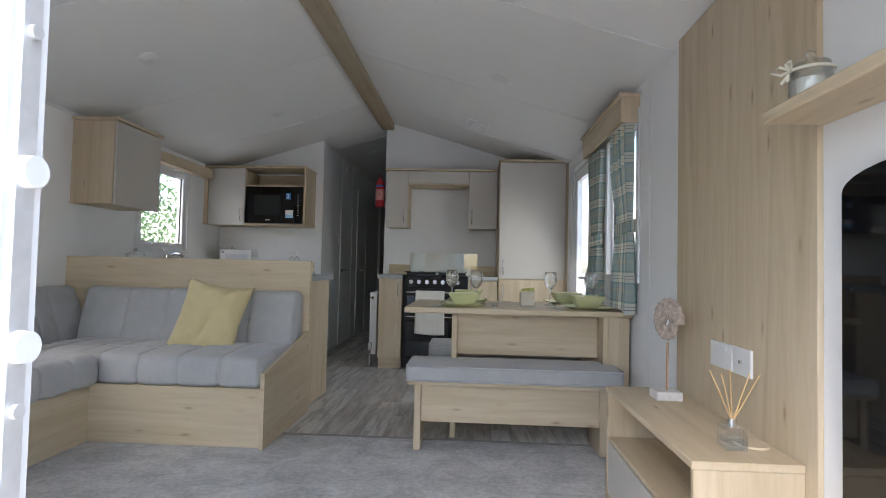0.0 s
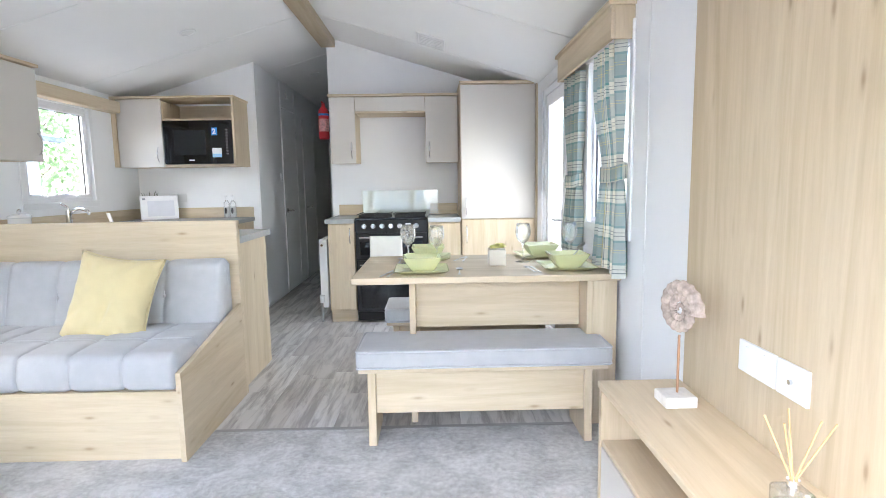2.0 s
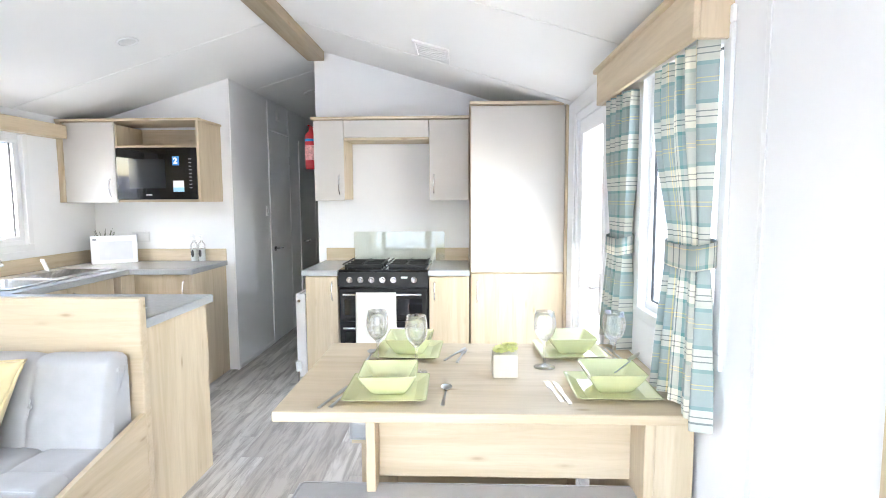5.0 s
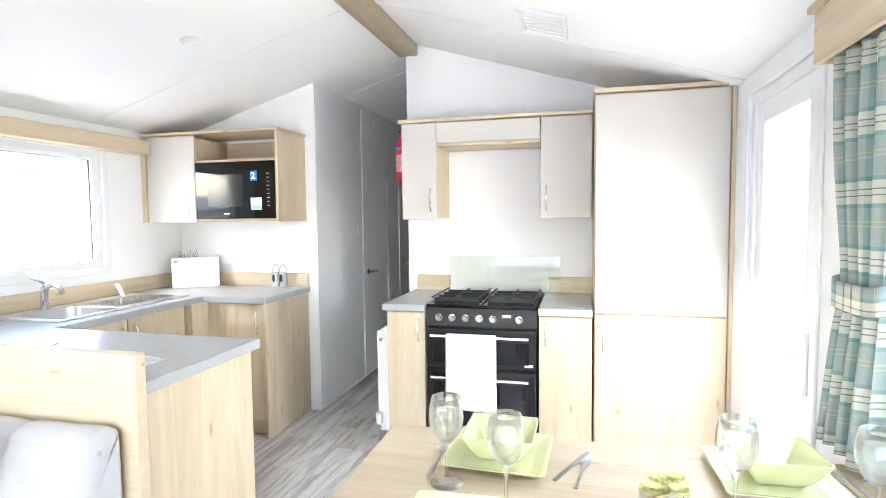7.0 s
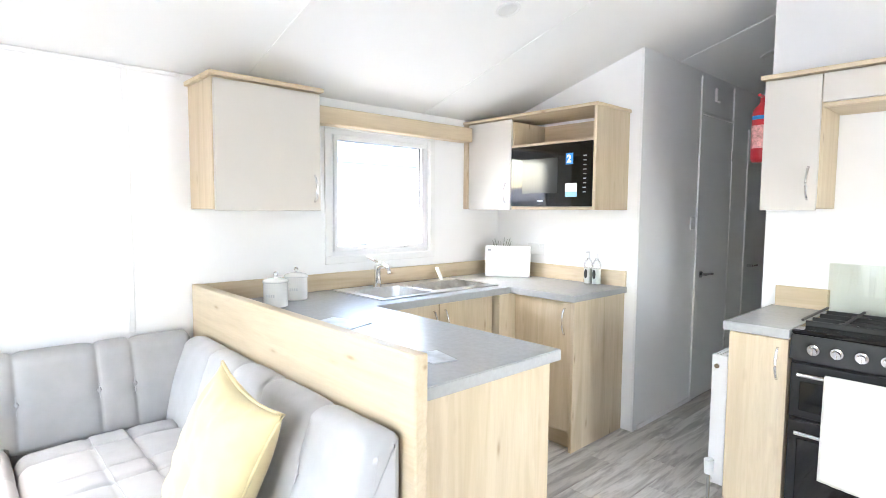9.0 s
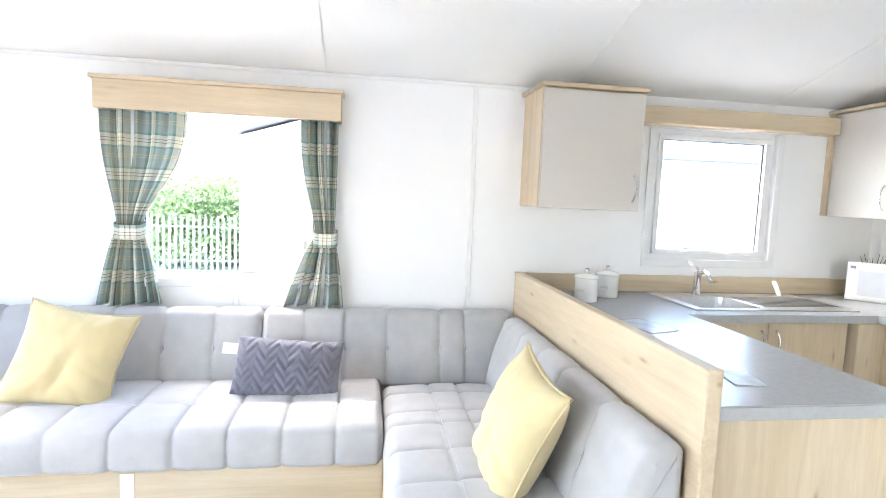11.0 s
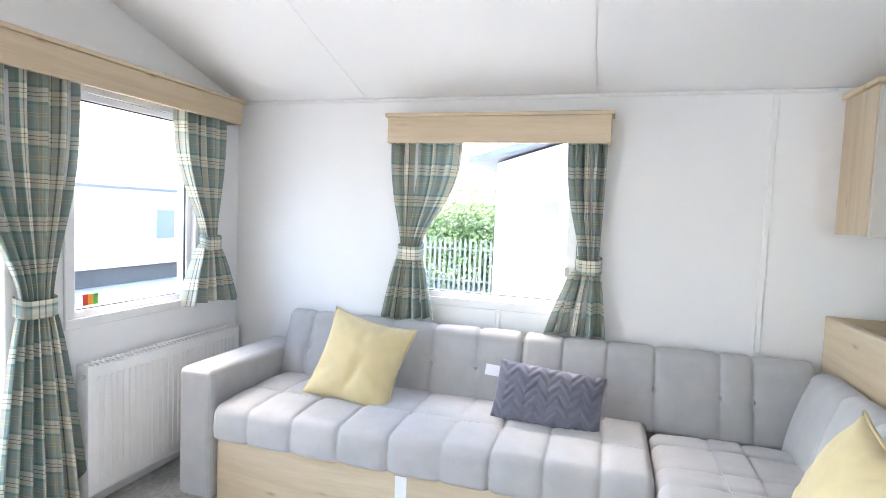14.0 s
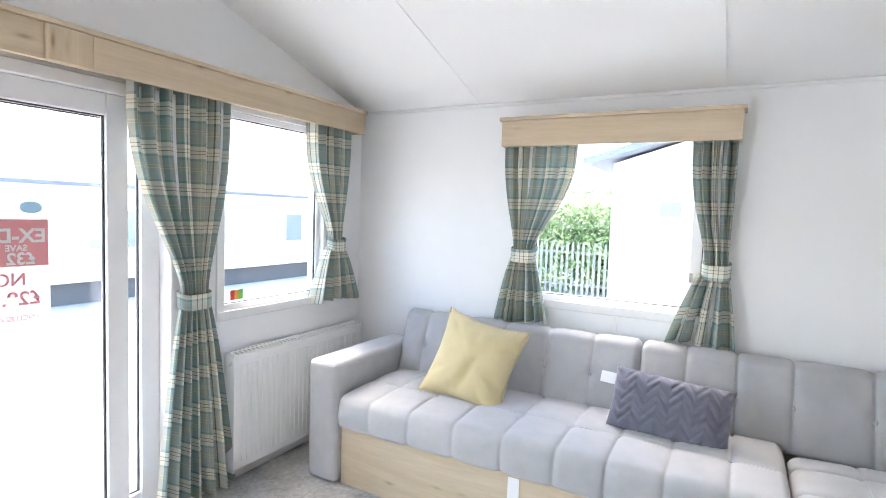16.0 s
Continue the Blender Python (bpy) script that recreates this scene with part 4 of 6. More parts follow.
curtain("curtain", "y", 1.845, 2.235, W, 1, 0.80, 1.76, 1.962, 1.17, 0.115, 0.30, "short teal and cream tartan curtain tied back at the lounge window", 5, 3)
curtain("curtain", "y", 2.765, 2.95, W, 1, 0.795, 1.76, 2.892, 1.155, 0.095, 0.30, "narrow teal and cream tartan curtain tied back at the lounge window", 4, 8, 2.845)
curtain("curtain", "x", -2.755, -2.375, F, 1, 0.825, 1.86, -2.628, 1.17, 0.105, 0.44, "short teal and cream tartan curtain tied back at the end window", 5, 5, -2.645)
curtain("curtain", "x", -1.85, -1.37, F, 1, 0.03, 1.86, -1.668, 0.953, 0.125, 0.40, "long teal and cream tartan curtain tied back beside the patio doors", 6, 11, -1.68)
curtain("curtain", "y", 3.35, 3.75, R, -1, 0.755, 1.80, 3.475, 1.22, 0.24, 0.34, "teal and cream tartan curtain tied back beside the table", 4, 14)
curtain("curtain", "y", 4.03, 4.325, R, -1, 0.765, 1.80, 4.18, 1.19, 0.22, 0.27, "teal and cream tartan curtain tied back by the side door", 4, 17, 4.21)
radiator("lounge_radiator", "x", -2.84, -1.86, F, 1, 0.07, 0.665, "white panel radiator under the end window", 28)


# ---- corner sofa ----
def puffed(x, cuts, sharp):
    """How full the stuffing stands at x between the stitched cuts: 0 on a cut, 1 midway."""
    for a, b in zip(cuts, cuts[1:]):
        if a <= x <= b:
            f = abs(2 * (x - a) / (b - a) - 1)
            return max(0.0, 1 - f ** sharp) ** 0.5
    return 1.0


def upholstery(name, parent, origin, ex, length, profile, seams, buttons, soft=0.012, cross=(), cross_soft=0.012):
    """A stuffed cushion: a closed profile of (out, up) drawn along ex for its length; seams: places along the length where stitching pulls the cloth in; cross: the same along the profile; buttons: (along, way along the profile)."""
    o, ex = Vector(origin), Vector(ex)
    ey = Vector((0, 0, 1)).cross(ex)          # towards the back
    n = max(24, int(length / 0.006))
    cum = [0.0]
    for a, b in zip(profile, profile[1:]):
        cum.append(cum[-1] + math.hypot(b[0] - a[0], b[1] - a[1]))
    normals = []
    for k in range(len(profile)):
        a, b = profile[max(k - 1, 0)], profile[min(k + 1, len(profile) - 1)]
        l_ = math.hypot(b[0] - a[0], b[1] - a[1]) or 1
        normals.append(((b[1] - a[1]) / l_, -(b[0] - a[0]) / l_))      # into the stuffing
    along, across = [-0.02, *seams, length + 0.02], [-0.3, *cross, cum[-1] + 0.3]
    dents = [cross_soft * (1 - puffed(c, across, 10.0)) if cross else 0.0 for c in cum]

    def spot(s, k, pull):
        (u, v), (nu, nv) = profile[k], normals[k]
        return o + ex * s + ey * (u + nu * pull) + Vector((0, 0, v + nv * pull))

    bm = bmesh.new()
    rows = []
    for i in range(n + 1):
        s = length * i / n
        endc = min(s, length - s)
        sag = soft * (1 - puffed(s, along, 6.0)) + 0.030 * max(0.0, 1 - endc / 0.03) ** 2
        row = []
        for k in range(len(profile)):
            pull = sag + dents[k]
            for q, w in buttons:
                pull += 0.014 * math.exp(-((s - q) / 0.03) ** 2 - ((cum[k] - w) / 0.03) ** 2)
            if 0 < k < len(profile) - 1:
                p = spot(s, k, pull)
                pull += 0.0025 * noise.noise(p * 7.0)
            row.append(bm.verts.new(spot(s, k, pull)))
        rows.append(row)
    m = len(profile)
    for a, b in zip(rows, rows[1:]):
        for k in range(m):
            bm.faces.new((a[k], a[(k + 1) % m], b[(k + 1) % m], b[k]))
    for row in (rows[0], rows[-1]):
        hub = bm.verts.new(sum((v.co for v in row), Vector()) / m)
        for k in range(m):
            bm.faces.new((row[k], row[(k + 1) % m], hub))
    c = part(name, bm, SOFA, parent, smooth=True)
    for q in seams:
        line = [spot(q, k, soft + dents[k] - 0.001) for k in range(1, m - 1)]
        part("seam", tube(bmesh.new(), line, 0.0022, 5), PIPING, c, smooth=True)
    for cw in cross:
        k = min(range(m), key=lambda i: abs(cum[i] - cw))
        steps = int(length / 0.015)
        line = [spot(length * i / steps, k, soft * (1 - puffed(length * i / steps, along, 6.0)) + dents[k] - 0.001) for i in range(2, steps - 1)]
        part("seam", tube(bmesh.new(), line, 0.0022, 5), PIPING, c, smooth=True)
    for q, w in buttons:
        k = min(range(len(cum)), key=lambda i: abs(cum[i] - w))
        tmp = bmesh.new()
        bmesh.ops.create_uvsphere(tmp, u_segments=12, v_segments=8, radius=0.012)
        bb_ = bmesh.new()
        join(bb_, tmp, Matrix.Translation(spot(q, k, soft + 0.009)))
        part("button", bb_, SOFA, c, smooth=True)
    return c


def seat_profile(depth, z0, z1, crown=0.012):
    """Front low, over the rounded front edge, back along the top."""
    pts, r = [(0.02, z0)], 0.05
    for i in range(9):
        a = math.pi * (1 + 0.5 * (1 - i / 8) * 0) + 0
        pts.append((0.0 + 0.006 * math.sin(math.pi * i / 8) * -1, z0 + 0.015 + (z1 - z0 - r - 0.015) * i / 8))
    for i in range(1, 8):
        a = math.pi - math.pi / 2 * i / 8
        pts.append((r + r * math.cos(a), z1 - r + r * math.sin(a)))
    for i in range(60):
        t = i / 59
        pts.append((r + (depth - r) * t, z1 + crown * math.sin(math.pi * t)))
    pts.append((depth, z0))
    return pts


def back_profile(thick_b, thick_t, z0, z1):
    """Front face leaning back, rounded top; out=0 is the foot of the front."""
    pts, r = [], 0.045
    lean = thick_b - thick_t
    for i in range(22):
        t = i / 21
        pts.append((lean * t - 0.012 * math.sin(math.pi * t), z0 + (z1 - r - z0) * t))
    for i in range(1, 10):
        a = math.pi - math.pi * i / 10
        rr = (thick_b - lean) / 2
        pts.append((lean + rr + rr * math.cos(a), z1 - r + r * math.sin(a)))
    pts.append((thick_b, z0))
    return pts


SFX, SFY = -2.17, 3.19
sofa = thing("corner_sofa", (-2.4, 3.0, 0), "light grey tufted corner sofa on pale oak-effect plinths", "sofa")
part("plinth", slab(SFX - 0.02, SFX, 1.30, SFY, 0.004, 0.31), OAK_Y, sofa, "pale oak-effect plinth board")
part("plinth", slab(SFX - 0.02, -1.225, SFY, SFY + 0.02, 0.004, 0.31), OAK_X, sofa, "pale oak-effect plinth board")
part("seat_base", slab(W + 0.01, SFX - 0.02, 1.32, 3.88, 0.02, 0.31), OAK_Y, sofa)
part("seat_base", slab(SFX - 0.02, -1.23, SFY + 0.03, 3.88, 0.02, 0.31), OAK_Y, sofa)
Z0, Z1 = 0.31, 0.475
# window-side seat: runs along y, faces +x
ln = 3.185 - 1.31
upholstery("seat_cushion", sofa, (SFX + 0.06, 1.31, 0), (0, 1, 0), ln, seat_profile(0.58, Z0, Z1), [0.19, 0.41, 0.635, 0.86, 1.085, 1.28, 1.485, 1.69], [], 0.015, (0.43,), 0.013)
# corner and peninsula seat: runs along x, faces -y
ln2 = 2.60 - 1.235
upholstery("seat_cushion", sofa, (-2.60, 3.19, 0), (1, 0, 0), ln2, seat_profile(0.58, Z0, Z1), [0.12, 0.34, 0.46, 0.68, 0.90, 1.13], [], 0.018, (0.38, 0.51), 0.014)
# backs
for y0, y1, sm, bt in ((1.27, 2.60, (1.43, 1.68, 1.91, 2.144, 2.376), (1.43, 1.68, 2.144, 2.376)), (2.60, 3.87, (2.80, 3.003, 3.216, 3.489, 3.619), (3.003, 3.216, 3.489, 3.619))):
    upholstery("back_cushion", sofa, (W + 0.225, y0, 0), (0, 1, 0), y1 - y0, back_profile(0.215, 0.12, 0.44, 0.80), [q - y0 for q in sm], [(q - y0, 0.18) for q in bt], 0.018)
upholstery("back_cushion", sofa, (-2.67, 3.71, 0), (1, 0, 0), 2.67 - 1.24, back_profile(0.2, 0.12, 0.44, 0.80), [0.30, 0.56, 0.80, 1.12], [(q, 0.18) for q in (0.56, 0.80, 1.12)], 0.018)
# arm
arm = part("arm", B1(W + 0.015, SFX + 0.035, 1.105, 1.292, 0.006, 0.618, r=0.03, seg=4), SOFA, sofa)
bm = bmesh.new()
prism(bm, [(3.16, 0.004), (BB0 - 0.001, 0.004), (BB0 - 0.001, 0.535), (3.26, 0.412), (3.16, 0.40)], "x", -1.225, -1.203)
part("side_panel", bm, OAK_Y, sofa, "sloping oak-effect end panel")
part("care_label", B1(SFX + 0.002, SFX + 0.004, 2.19, 2.24, 0.19, 0.285, r=0), PAPER, sofa)


def cushion(name, mat_, w, h, t, label, pinch=0.10, chevron=False):
    e = thing(name, (0, 0, 0), label, "cushion", "scatter cushions")
    bm = bmesh.new()
    n = 90 if chevron else 44
    top, bot = {}, {}
    for i in range(n + 1):
        for j in range(n + 1):
            u, v = 2 * i / n - 1, 2 * j / n - 1
            edge = (1 - abs(u) ** 2.6) * (1 - abs(v) ** 2.6)
            th = t / 2 * max(edge, 0) ** 0.55
            pw = 1 - pinch * (1 - v * v) ** 1.0 * abs(u) ** 3
            ph = 1 - pinch * (1 - u * u) ** 1.0 * abs(v) ** 3
            far = math.hypot(u, v)
            folds = sum(math.exp(-((math.atan2(v, u) - q) / 0.10) ** 2) * math.exp(-((far - 0.95) / 0.35) ** 2) for q in (0.5, 1.15, 2.3, -0.4, -1.0, -1.9, -2.6))
            wr = 0.012 * noise.noise(Vector((u * 2.0, v * 2.0, w * 10))) * edge + 0.006 * noise.noise(Vector((u * 5 + v * 3, v * 4 - u, w * 7)))
            if not chevron:
                wr -= 0.014 * folds * edge ** 0.3 + 0.020 * math.exp(-((u - 0.3 * v - 0.15) / 0.10) ** 2 - ((v + 0.35) / 0.4) ** 2)
            if chevron:
                ang = abs(((u * 5.0) % 2) - 1)
                wr += 0.009 * abs(math.sin((v * 3.0 + ang * 1.3) * math.pi)) * (edge > 0.03)
            x, z = u * w / 2 * pw, v * h / 2 * ph
            top[i, j] = bm.verts.new((x, -th - wr * (edge > 0.01), z))
            bot[i, j] = top[i, j] if i in (0, n) or j in (0, n) else bm.verts.new((x, th, z))
    for i in range(n):
        for j in range(n):
            bm.faces.new((top[i, j], top[i + 1, j], top[i + 1, j + 1], top[i, j + 1]))
            f = (bot[i, j], bot[i, j + 1], bot[i + 1, j + 1], bot[i + 1, j])
            if len(set(f)) == 4:
                try:
                    bm.faces.new(f)
                except ValueError:
                    pass
    part("cover", bm, mat_, e, smooth=True)
    if not chevron:
        ring = []
        for k in range(4 * 16):
            s, q = divmod(k, 16)
            t_ = -1 + 2 * q / 16
            u, v = ((t_, -1), (1, t_), (-t_, 1), (-1, -t_))[s]
            ring.append((u * w / 2 * (1 - pinch * (1 - v * v) * abs(u) ** 3), 0, v * h / 2 * (1 - pinch * (1 - u * u) * abs(v) ** 3)))
        part("piping", tube(bmesh.new(), ring + ring[:1], 0.0055, 6), mat_, e, smooth=True)
    return e


def put(e, m):
    e.matrix_basis = m


c1 = cushion("scatter_cushion", YELLOW, 0.45, 0.45, 0.17, "mustard yellow piped scatter cushion on the sofa", 0.13)
put(c1, pose(-2.50, 1.855, 0.640, -26, 10, 90))
c2 = copy_thing(c1, pose(-1.725, 3.605, 0.635, -22, 8, 1) @ Matrix.Diagonal((0.92, 1.1, 1.02, 1)))
c3 = cushion("lumbar_cushion", SLATE, 0.48, 0.27, 0.13, "slate grey quilted lumbar cushion with chevron stitching", 0.04, True)
put(c3, pose(-2.53, 2.76, 0.578, -28, 4, 90))
part("wash_tag", B1(-0.30, -0.235, -0.002, 0.002, 0.05, 0.10, r=0), PAPER, c3)
for ob in c3.children:
    ob.matrix_parent_inverse = Matrix.Identity(4)
for ob in (*c1.children, *c2.children):
    ob.matrix_parent_inverse = Matrix.Identity(4)

# ---- dining ----
TX0, TX1, TY0, TY1, TZ = -0.512, 0.755, 3.415, 4.20, 0.748
tb = thing("dining_table", (0.12, 3.78, 0), "pale oak-effect dining table against the side wall", "table")
part("tabletop", B1(TX0, TX1, TY0, TY1, TZ - 0.032, TZ, r=0.005, seg=2), OAK_X, tb)
part("leg_panel", slab(-0.245, -0.215, 3.50, 4.05, 0.004, TZ - 0.032), OAK_Z, tb)
part("leg_panel", slab(0.60, 0.63, 3.44, 4.10, 0.004, TZ - 0.032), OAK_Z, tb)
part("apron", slab(-0.215, 0.60, 3.57, 3.59, 0.47, TZ - 0.032), OAK_X, tb)
part("wall_panel", slab(0.63, 0.745, 3.44, 3.46, 0.004, TZ - 0.032), OAK_Z, tb)


def bench(name, x0, x1, y0, y1, label):
    e = thing(name, ((x0 + x1) / 2, (y0 + y1) / 2, 0), label, "bench", "dining benches")
    part("seat_board", slab(x0 + 0.01, x1 - 0.02, y0 + 0.01, y1 - 0.01, 0.35, 0.368), OAK_X, e)
    for lx in (x0 + 0.065, x1 - 0.10):
        part("leg_panel", slab(lx - 0.018, lx + 0.018, y0 + 0.03, y1 - 0.03, 0.004, 0.35), OAK_Z, e)
    part("front_board", slab(x0 + 0.083, x1 - 0.118, y0 + 0.05, y0 + 0.068, 0.15, 0.35), OAK_X, e)
    part("back_board", slab(x0 + 0.083, x1 - 0.118, y1 - 0.068, y1 - 0.05, 0.15, 0.35), OAK_X, e)
    q = B1(x0, x1, y0, y1, 0.368, 0.455, r=0.022, seg=4)
    c = part("seat_pad", q, SOFA, e, "piped light grey seat pad", smooth=True)
    for zz in (0.374, 0.449):
        r_ = 0.016
        ring = [(x0 + r_, y0 + 0.003, zz), (x1 - r_, y0 + 0.003, zz), (x1 - 0.003, y0 + r_, zz), (x1 - 0.003, y1 - r_, zz), (x1 - r_, y1 - 0.003, zz), (x0 + r_, y1 - 0.003, zz), (x0 + 0.003, y1 - r_, zz), (x0 + 0.003, y0 + r_, zz), (x0 + r_, y0 + 0.003, zz)]
        part("piping", tube(bmesh.new(), ring, 0.004, 6), PIPING, c, smooth=True)
    return e


bench("dining_bench", -0.476, 0.665, 3.235, 3.565, "pale oak-effect bench with grey pad in front of the table")
bench("dining_bench", -0.42, 0.62, 4.05, 4.39, "pale oak-effect bench with grey pad behind the table")

# ---- television wall ----
PANX = R - 0.016
setting("tv_panel", B1(PANX, R, 1.808, 2.75, 0.0, ceil_z(R) - 0.005, r=0.002), OAK_Z, "tall oak-effect wall panel behind the television shelf", "panel")
tv = thing("tv_unit", (0.64, 2.6, 0), "low pale oak-effect television unit with open shelf and cream drawer", "cabinet")
UX0, UX1, UY0, UY1 = 0.452, PANX - 0.001, 1.855, 2.775
part("top", slab(UX0, UX1, UY0, UY1, 0.455, 0.477), OAK_Y, tv)
for yy in (UY0 + 0.002, UY1 - 0.024):
    part("side_panel", slab(UX0 + 0.006, UX1, yy, yy + 0.022, 0.004, 0.455), OAK_Z, tv)
part("shelf", slab(UX0 + 0.01, UX1, UY0 + 0.026, UY1 - 0.026, 0.25, 0.268), OAK_Y, tv)
part("base_board", slab(UX0 + 0.02, UX1, UY0 + 0.026, UY1 - 0.026, 0.01, 0.03), OAK_Y, tv)
part("back_board", slab(UX1 - 0.012, UX1, UY0 + 0.026, UY1 - 0.026, 0.03, 0.44), OAK_Y, tv)
dw = part("drawer_front", slab(UX0 + 0.008, UX0 + 0.026, UY0 + 0.03, UY1 - 0.03, 0.03, 0.245), CREAM, tv, "cream grey drawer front")
kb = bmesh.new()
cyl(kb, (UX0 + 0.008, 2.2, 0.14), (UX0 - 0.015, 2.2, 0.14), 0.006, 0.012, 14)
part("knob", kb, CHROME, dw)
sh = solid("wall_shelf", B1(0.60, R, 0.95, 1.80, 1.357, 1.388, r=0.003), OAK_Y, "oak-effect floating wall shelf", "shelf")
for y0, y1, nm in ((2.242, 2.402, 1), (2.12, 2.234, 2)):
    so = thing("wall_socket", (PANX, (y0 + y1) / 2, 0.68), "white plastic double socket plate" if nm == 1 else "white plastic aerial socket plate", "socket", "wall sockets")
    part("plate", B1(PANX - 0.010, PANX, y0, y1, 0.646, 0.734, r=0.003, seg=2), WHITE_TRIM, so)
    if nm == 2:
        kb = bmesh.new()
        cyl(kb, (PANX - 0.010, 2.177, 0.69), (PANX - 0.017, 2.177, 0.69), 0.006)
        part("aerial_pin", kb, CHROME, so)
    else:
        for yy in (2.285, 2.36):
            part("switch", B1(PANX - 0.013, PANX - 0.010, yy - 0.006, yy + 0.006, 0.708, 0.722), WHITE_TRIM, so)
bm = bmesh.new()
pts = [(1.0, 0.30), (1.697, 0.30)] + [(1.3485 + 0.3485 * math.copysign(abs(math.cos(radians(a))) ** 0.6, math.cos(radians(a))), 1.165 + 0.06 * math.sin(radians(a))) for a in range(0, 181, 12)]
prism(bm, pts, "x", R - 0.03, R - 0.001)
solid("wall_mirror", bm, BLACK_GLASS, "dark arched glass wall panel by the patio doors", "mirror")

# ---- hallway ----
dr = tagged(thing("door_4", (HL, 7.230, 0), "flush white hallway door with chrome lever, shut", "door"), kind="structure")
part("leaf", B1(HL, HL + 0.008, 6.955, 7.530, 0.01, 2.035, r=0.002), WHITE_WALL, dr)
for q in ((6.935, 6.952, 0.0, 2.30), (7.533, 7.550, 0.0, 2.30)):
    part("door_trim", B1(HL, HL + 0.012, q[0], q[1], q[2], q[3], r=0.003), WHITE_TRIM, dr)
part("door_trim", B1(HL, HL + 0.012, 6.952, 7.533, 2.04, 2.06, r=0.003), WHITE_TRIM, dr)
lv = bmesh.new()
cyl(lv, (HL + 0.008, 7.030, 0.915), (HL + 0.016, 7.030, 0.915), 0.025, seg=20)
cyl(lv, (HL + 0.016, 7.030, 0.915), (HL + 0.05, 7.030, 0.915), 0.009)
tube(lv, [(HL + 0.05, 7.025, 0.915), (HL + 0.052, 7.080, 0.917), (HL + 0.05, 7.140, 0.912)], 0.009, 10)
part("handle", lv, plain("dark_chrome", (0.4, 0.4, 0.4), 0.15, 1.0), dr)
for zz in (0.3, 1.75):
    part("hinge", B1(HL + 0.008, HL + 0.014, 7.520, 7.536, zz, zz + 0.08), STEEL, dr)
dr = tagged(thing("door_5", (HL, 8.2, 0), "flush white hallway door with chrome lever, further along", "door"), kind="structure")
part("leaf", B1(HL, HL + 0.008, 7.9, 8.5, 0.01, 2.005, r=0.002), WHITE_WALL, dr)
for q in ((7.88, 7.897), (8.503, 8.52)):
    part("door_trim", B1(HL, HL + 0.012, q[0], q[1], 0.0, 2.03, r=0.003), WHITE_TRIM, dr)
lv = bmesh.new()
cyl(lv, (HL + 0.008, 7.98, 0.915), (HL + 0.05, 7.98, 0.915), 0.012)
tube(lv, [(HL + 0.05, 7.98, 0.915), (HL + 0.05, 8.09, 0.915)], 0.009, 10)
part("handle", lv, CHROME, dr)
# end door, darkened by colour to read as standing in shade
dr = tagged(thing("door_6", (-1.44, HEND, 0), "door at the end of the hallway, its dimness painted in grey", "door"), kind="structure")
part("leaf", B1(HL + 0.04, HR - 0.04, HEND - 0.02, HEND, 0.01, 2.0, r=0.003), SHADED_DOOR, dr)
lv = bmesh.new()
cyl(lv, (HL + 0.1, HEND - 0.02, 0.95), (HL + 0.1, HEND - 0.06, 0.95), 0.012)
tube(lv, [(HL + 0.1, HEND - 0.06, 0.95), (HL + 0.2, HEND - 0.06, 0.95)], 0.009, 8)
part("handle", lv, CHROME, dr)
sw = thing("light_switch", (HL, 6.77, 1.24), "white plastic light switch on the hallway partition", "switch")
part("plate", B1(HL, HL + 0.009, 6.84, 6.91, 1.238, 1.323, r=0.003), WHITE_TRIM, sw)
part("rocker", B1(HL + 0.009, HL + 0.013, 6.865, 6.885, 1.262, 1.298, r=0.002), UPVC, sw)
part("plate", B1(HL, HL + 0.02, 7.175, 7.245, 2.155, 2.25, r=0.006), WHITE_TRIM, thing("heat_sensor", (HL, 7.1, 2.13), "small white sensor box above the hallway door", "sensor"))
setting("skirting_hall", B1(HL, HL + 0.008, B + 0.052, 6.93, 0.0, 0.03, r=0.002), WHITE_TRIM, "slim white skirting strip", "skirting")
setting("corner_trim", B1(HL - 0.012, HL + 0.006, B - 0.006, B + 0.012, 0.0, ceil_z(HL) - 0.01, r=0.002), WHITE_TRIM, "white corner bead of the hallway partition", "trim")
setting("wall_strip", B1(W, W + 0.006, 3.64, 3.665, 0.8, EAVES - 0.003, r=0.002), WHITE_TRIM, "white wall joint strip", "trim")
setting("wall_strip", B1(W, W + 0.006, 2.435, 2.46, 0.5, LWIN[2] - 0.04, r=0.002), WHITE_TRIM, "white wall joint strip under the window", "trim")
setting("wall_strip", B1(R - 0.0025, R, 3.16, 3.18, 0.0, EAVES - 0.003, r=0.002), WHITE_TRIM, "white wall joint strip by the television panel", "trim")
setting("eaves_trim", B1(W, W + 0.012, F, 3.885, EAVES - 0.02, EAVES + 0.0, r=0.004), WHITE_TRIM, "white eaves trim", "trim")
setting("carpet_edge", B1(-1.2, R, 3.44, 3.465, 0.0, 0.007, r=0.002), plain("grey_metal_strip", (0.35, 0.34, 0.33), 0.4, 0.6), "slim grey carpet edge strip", "trim")

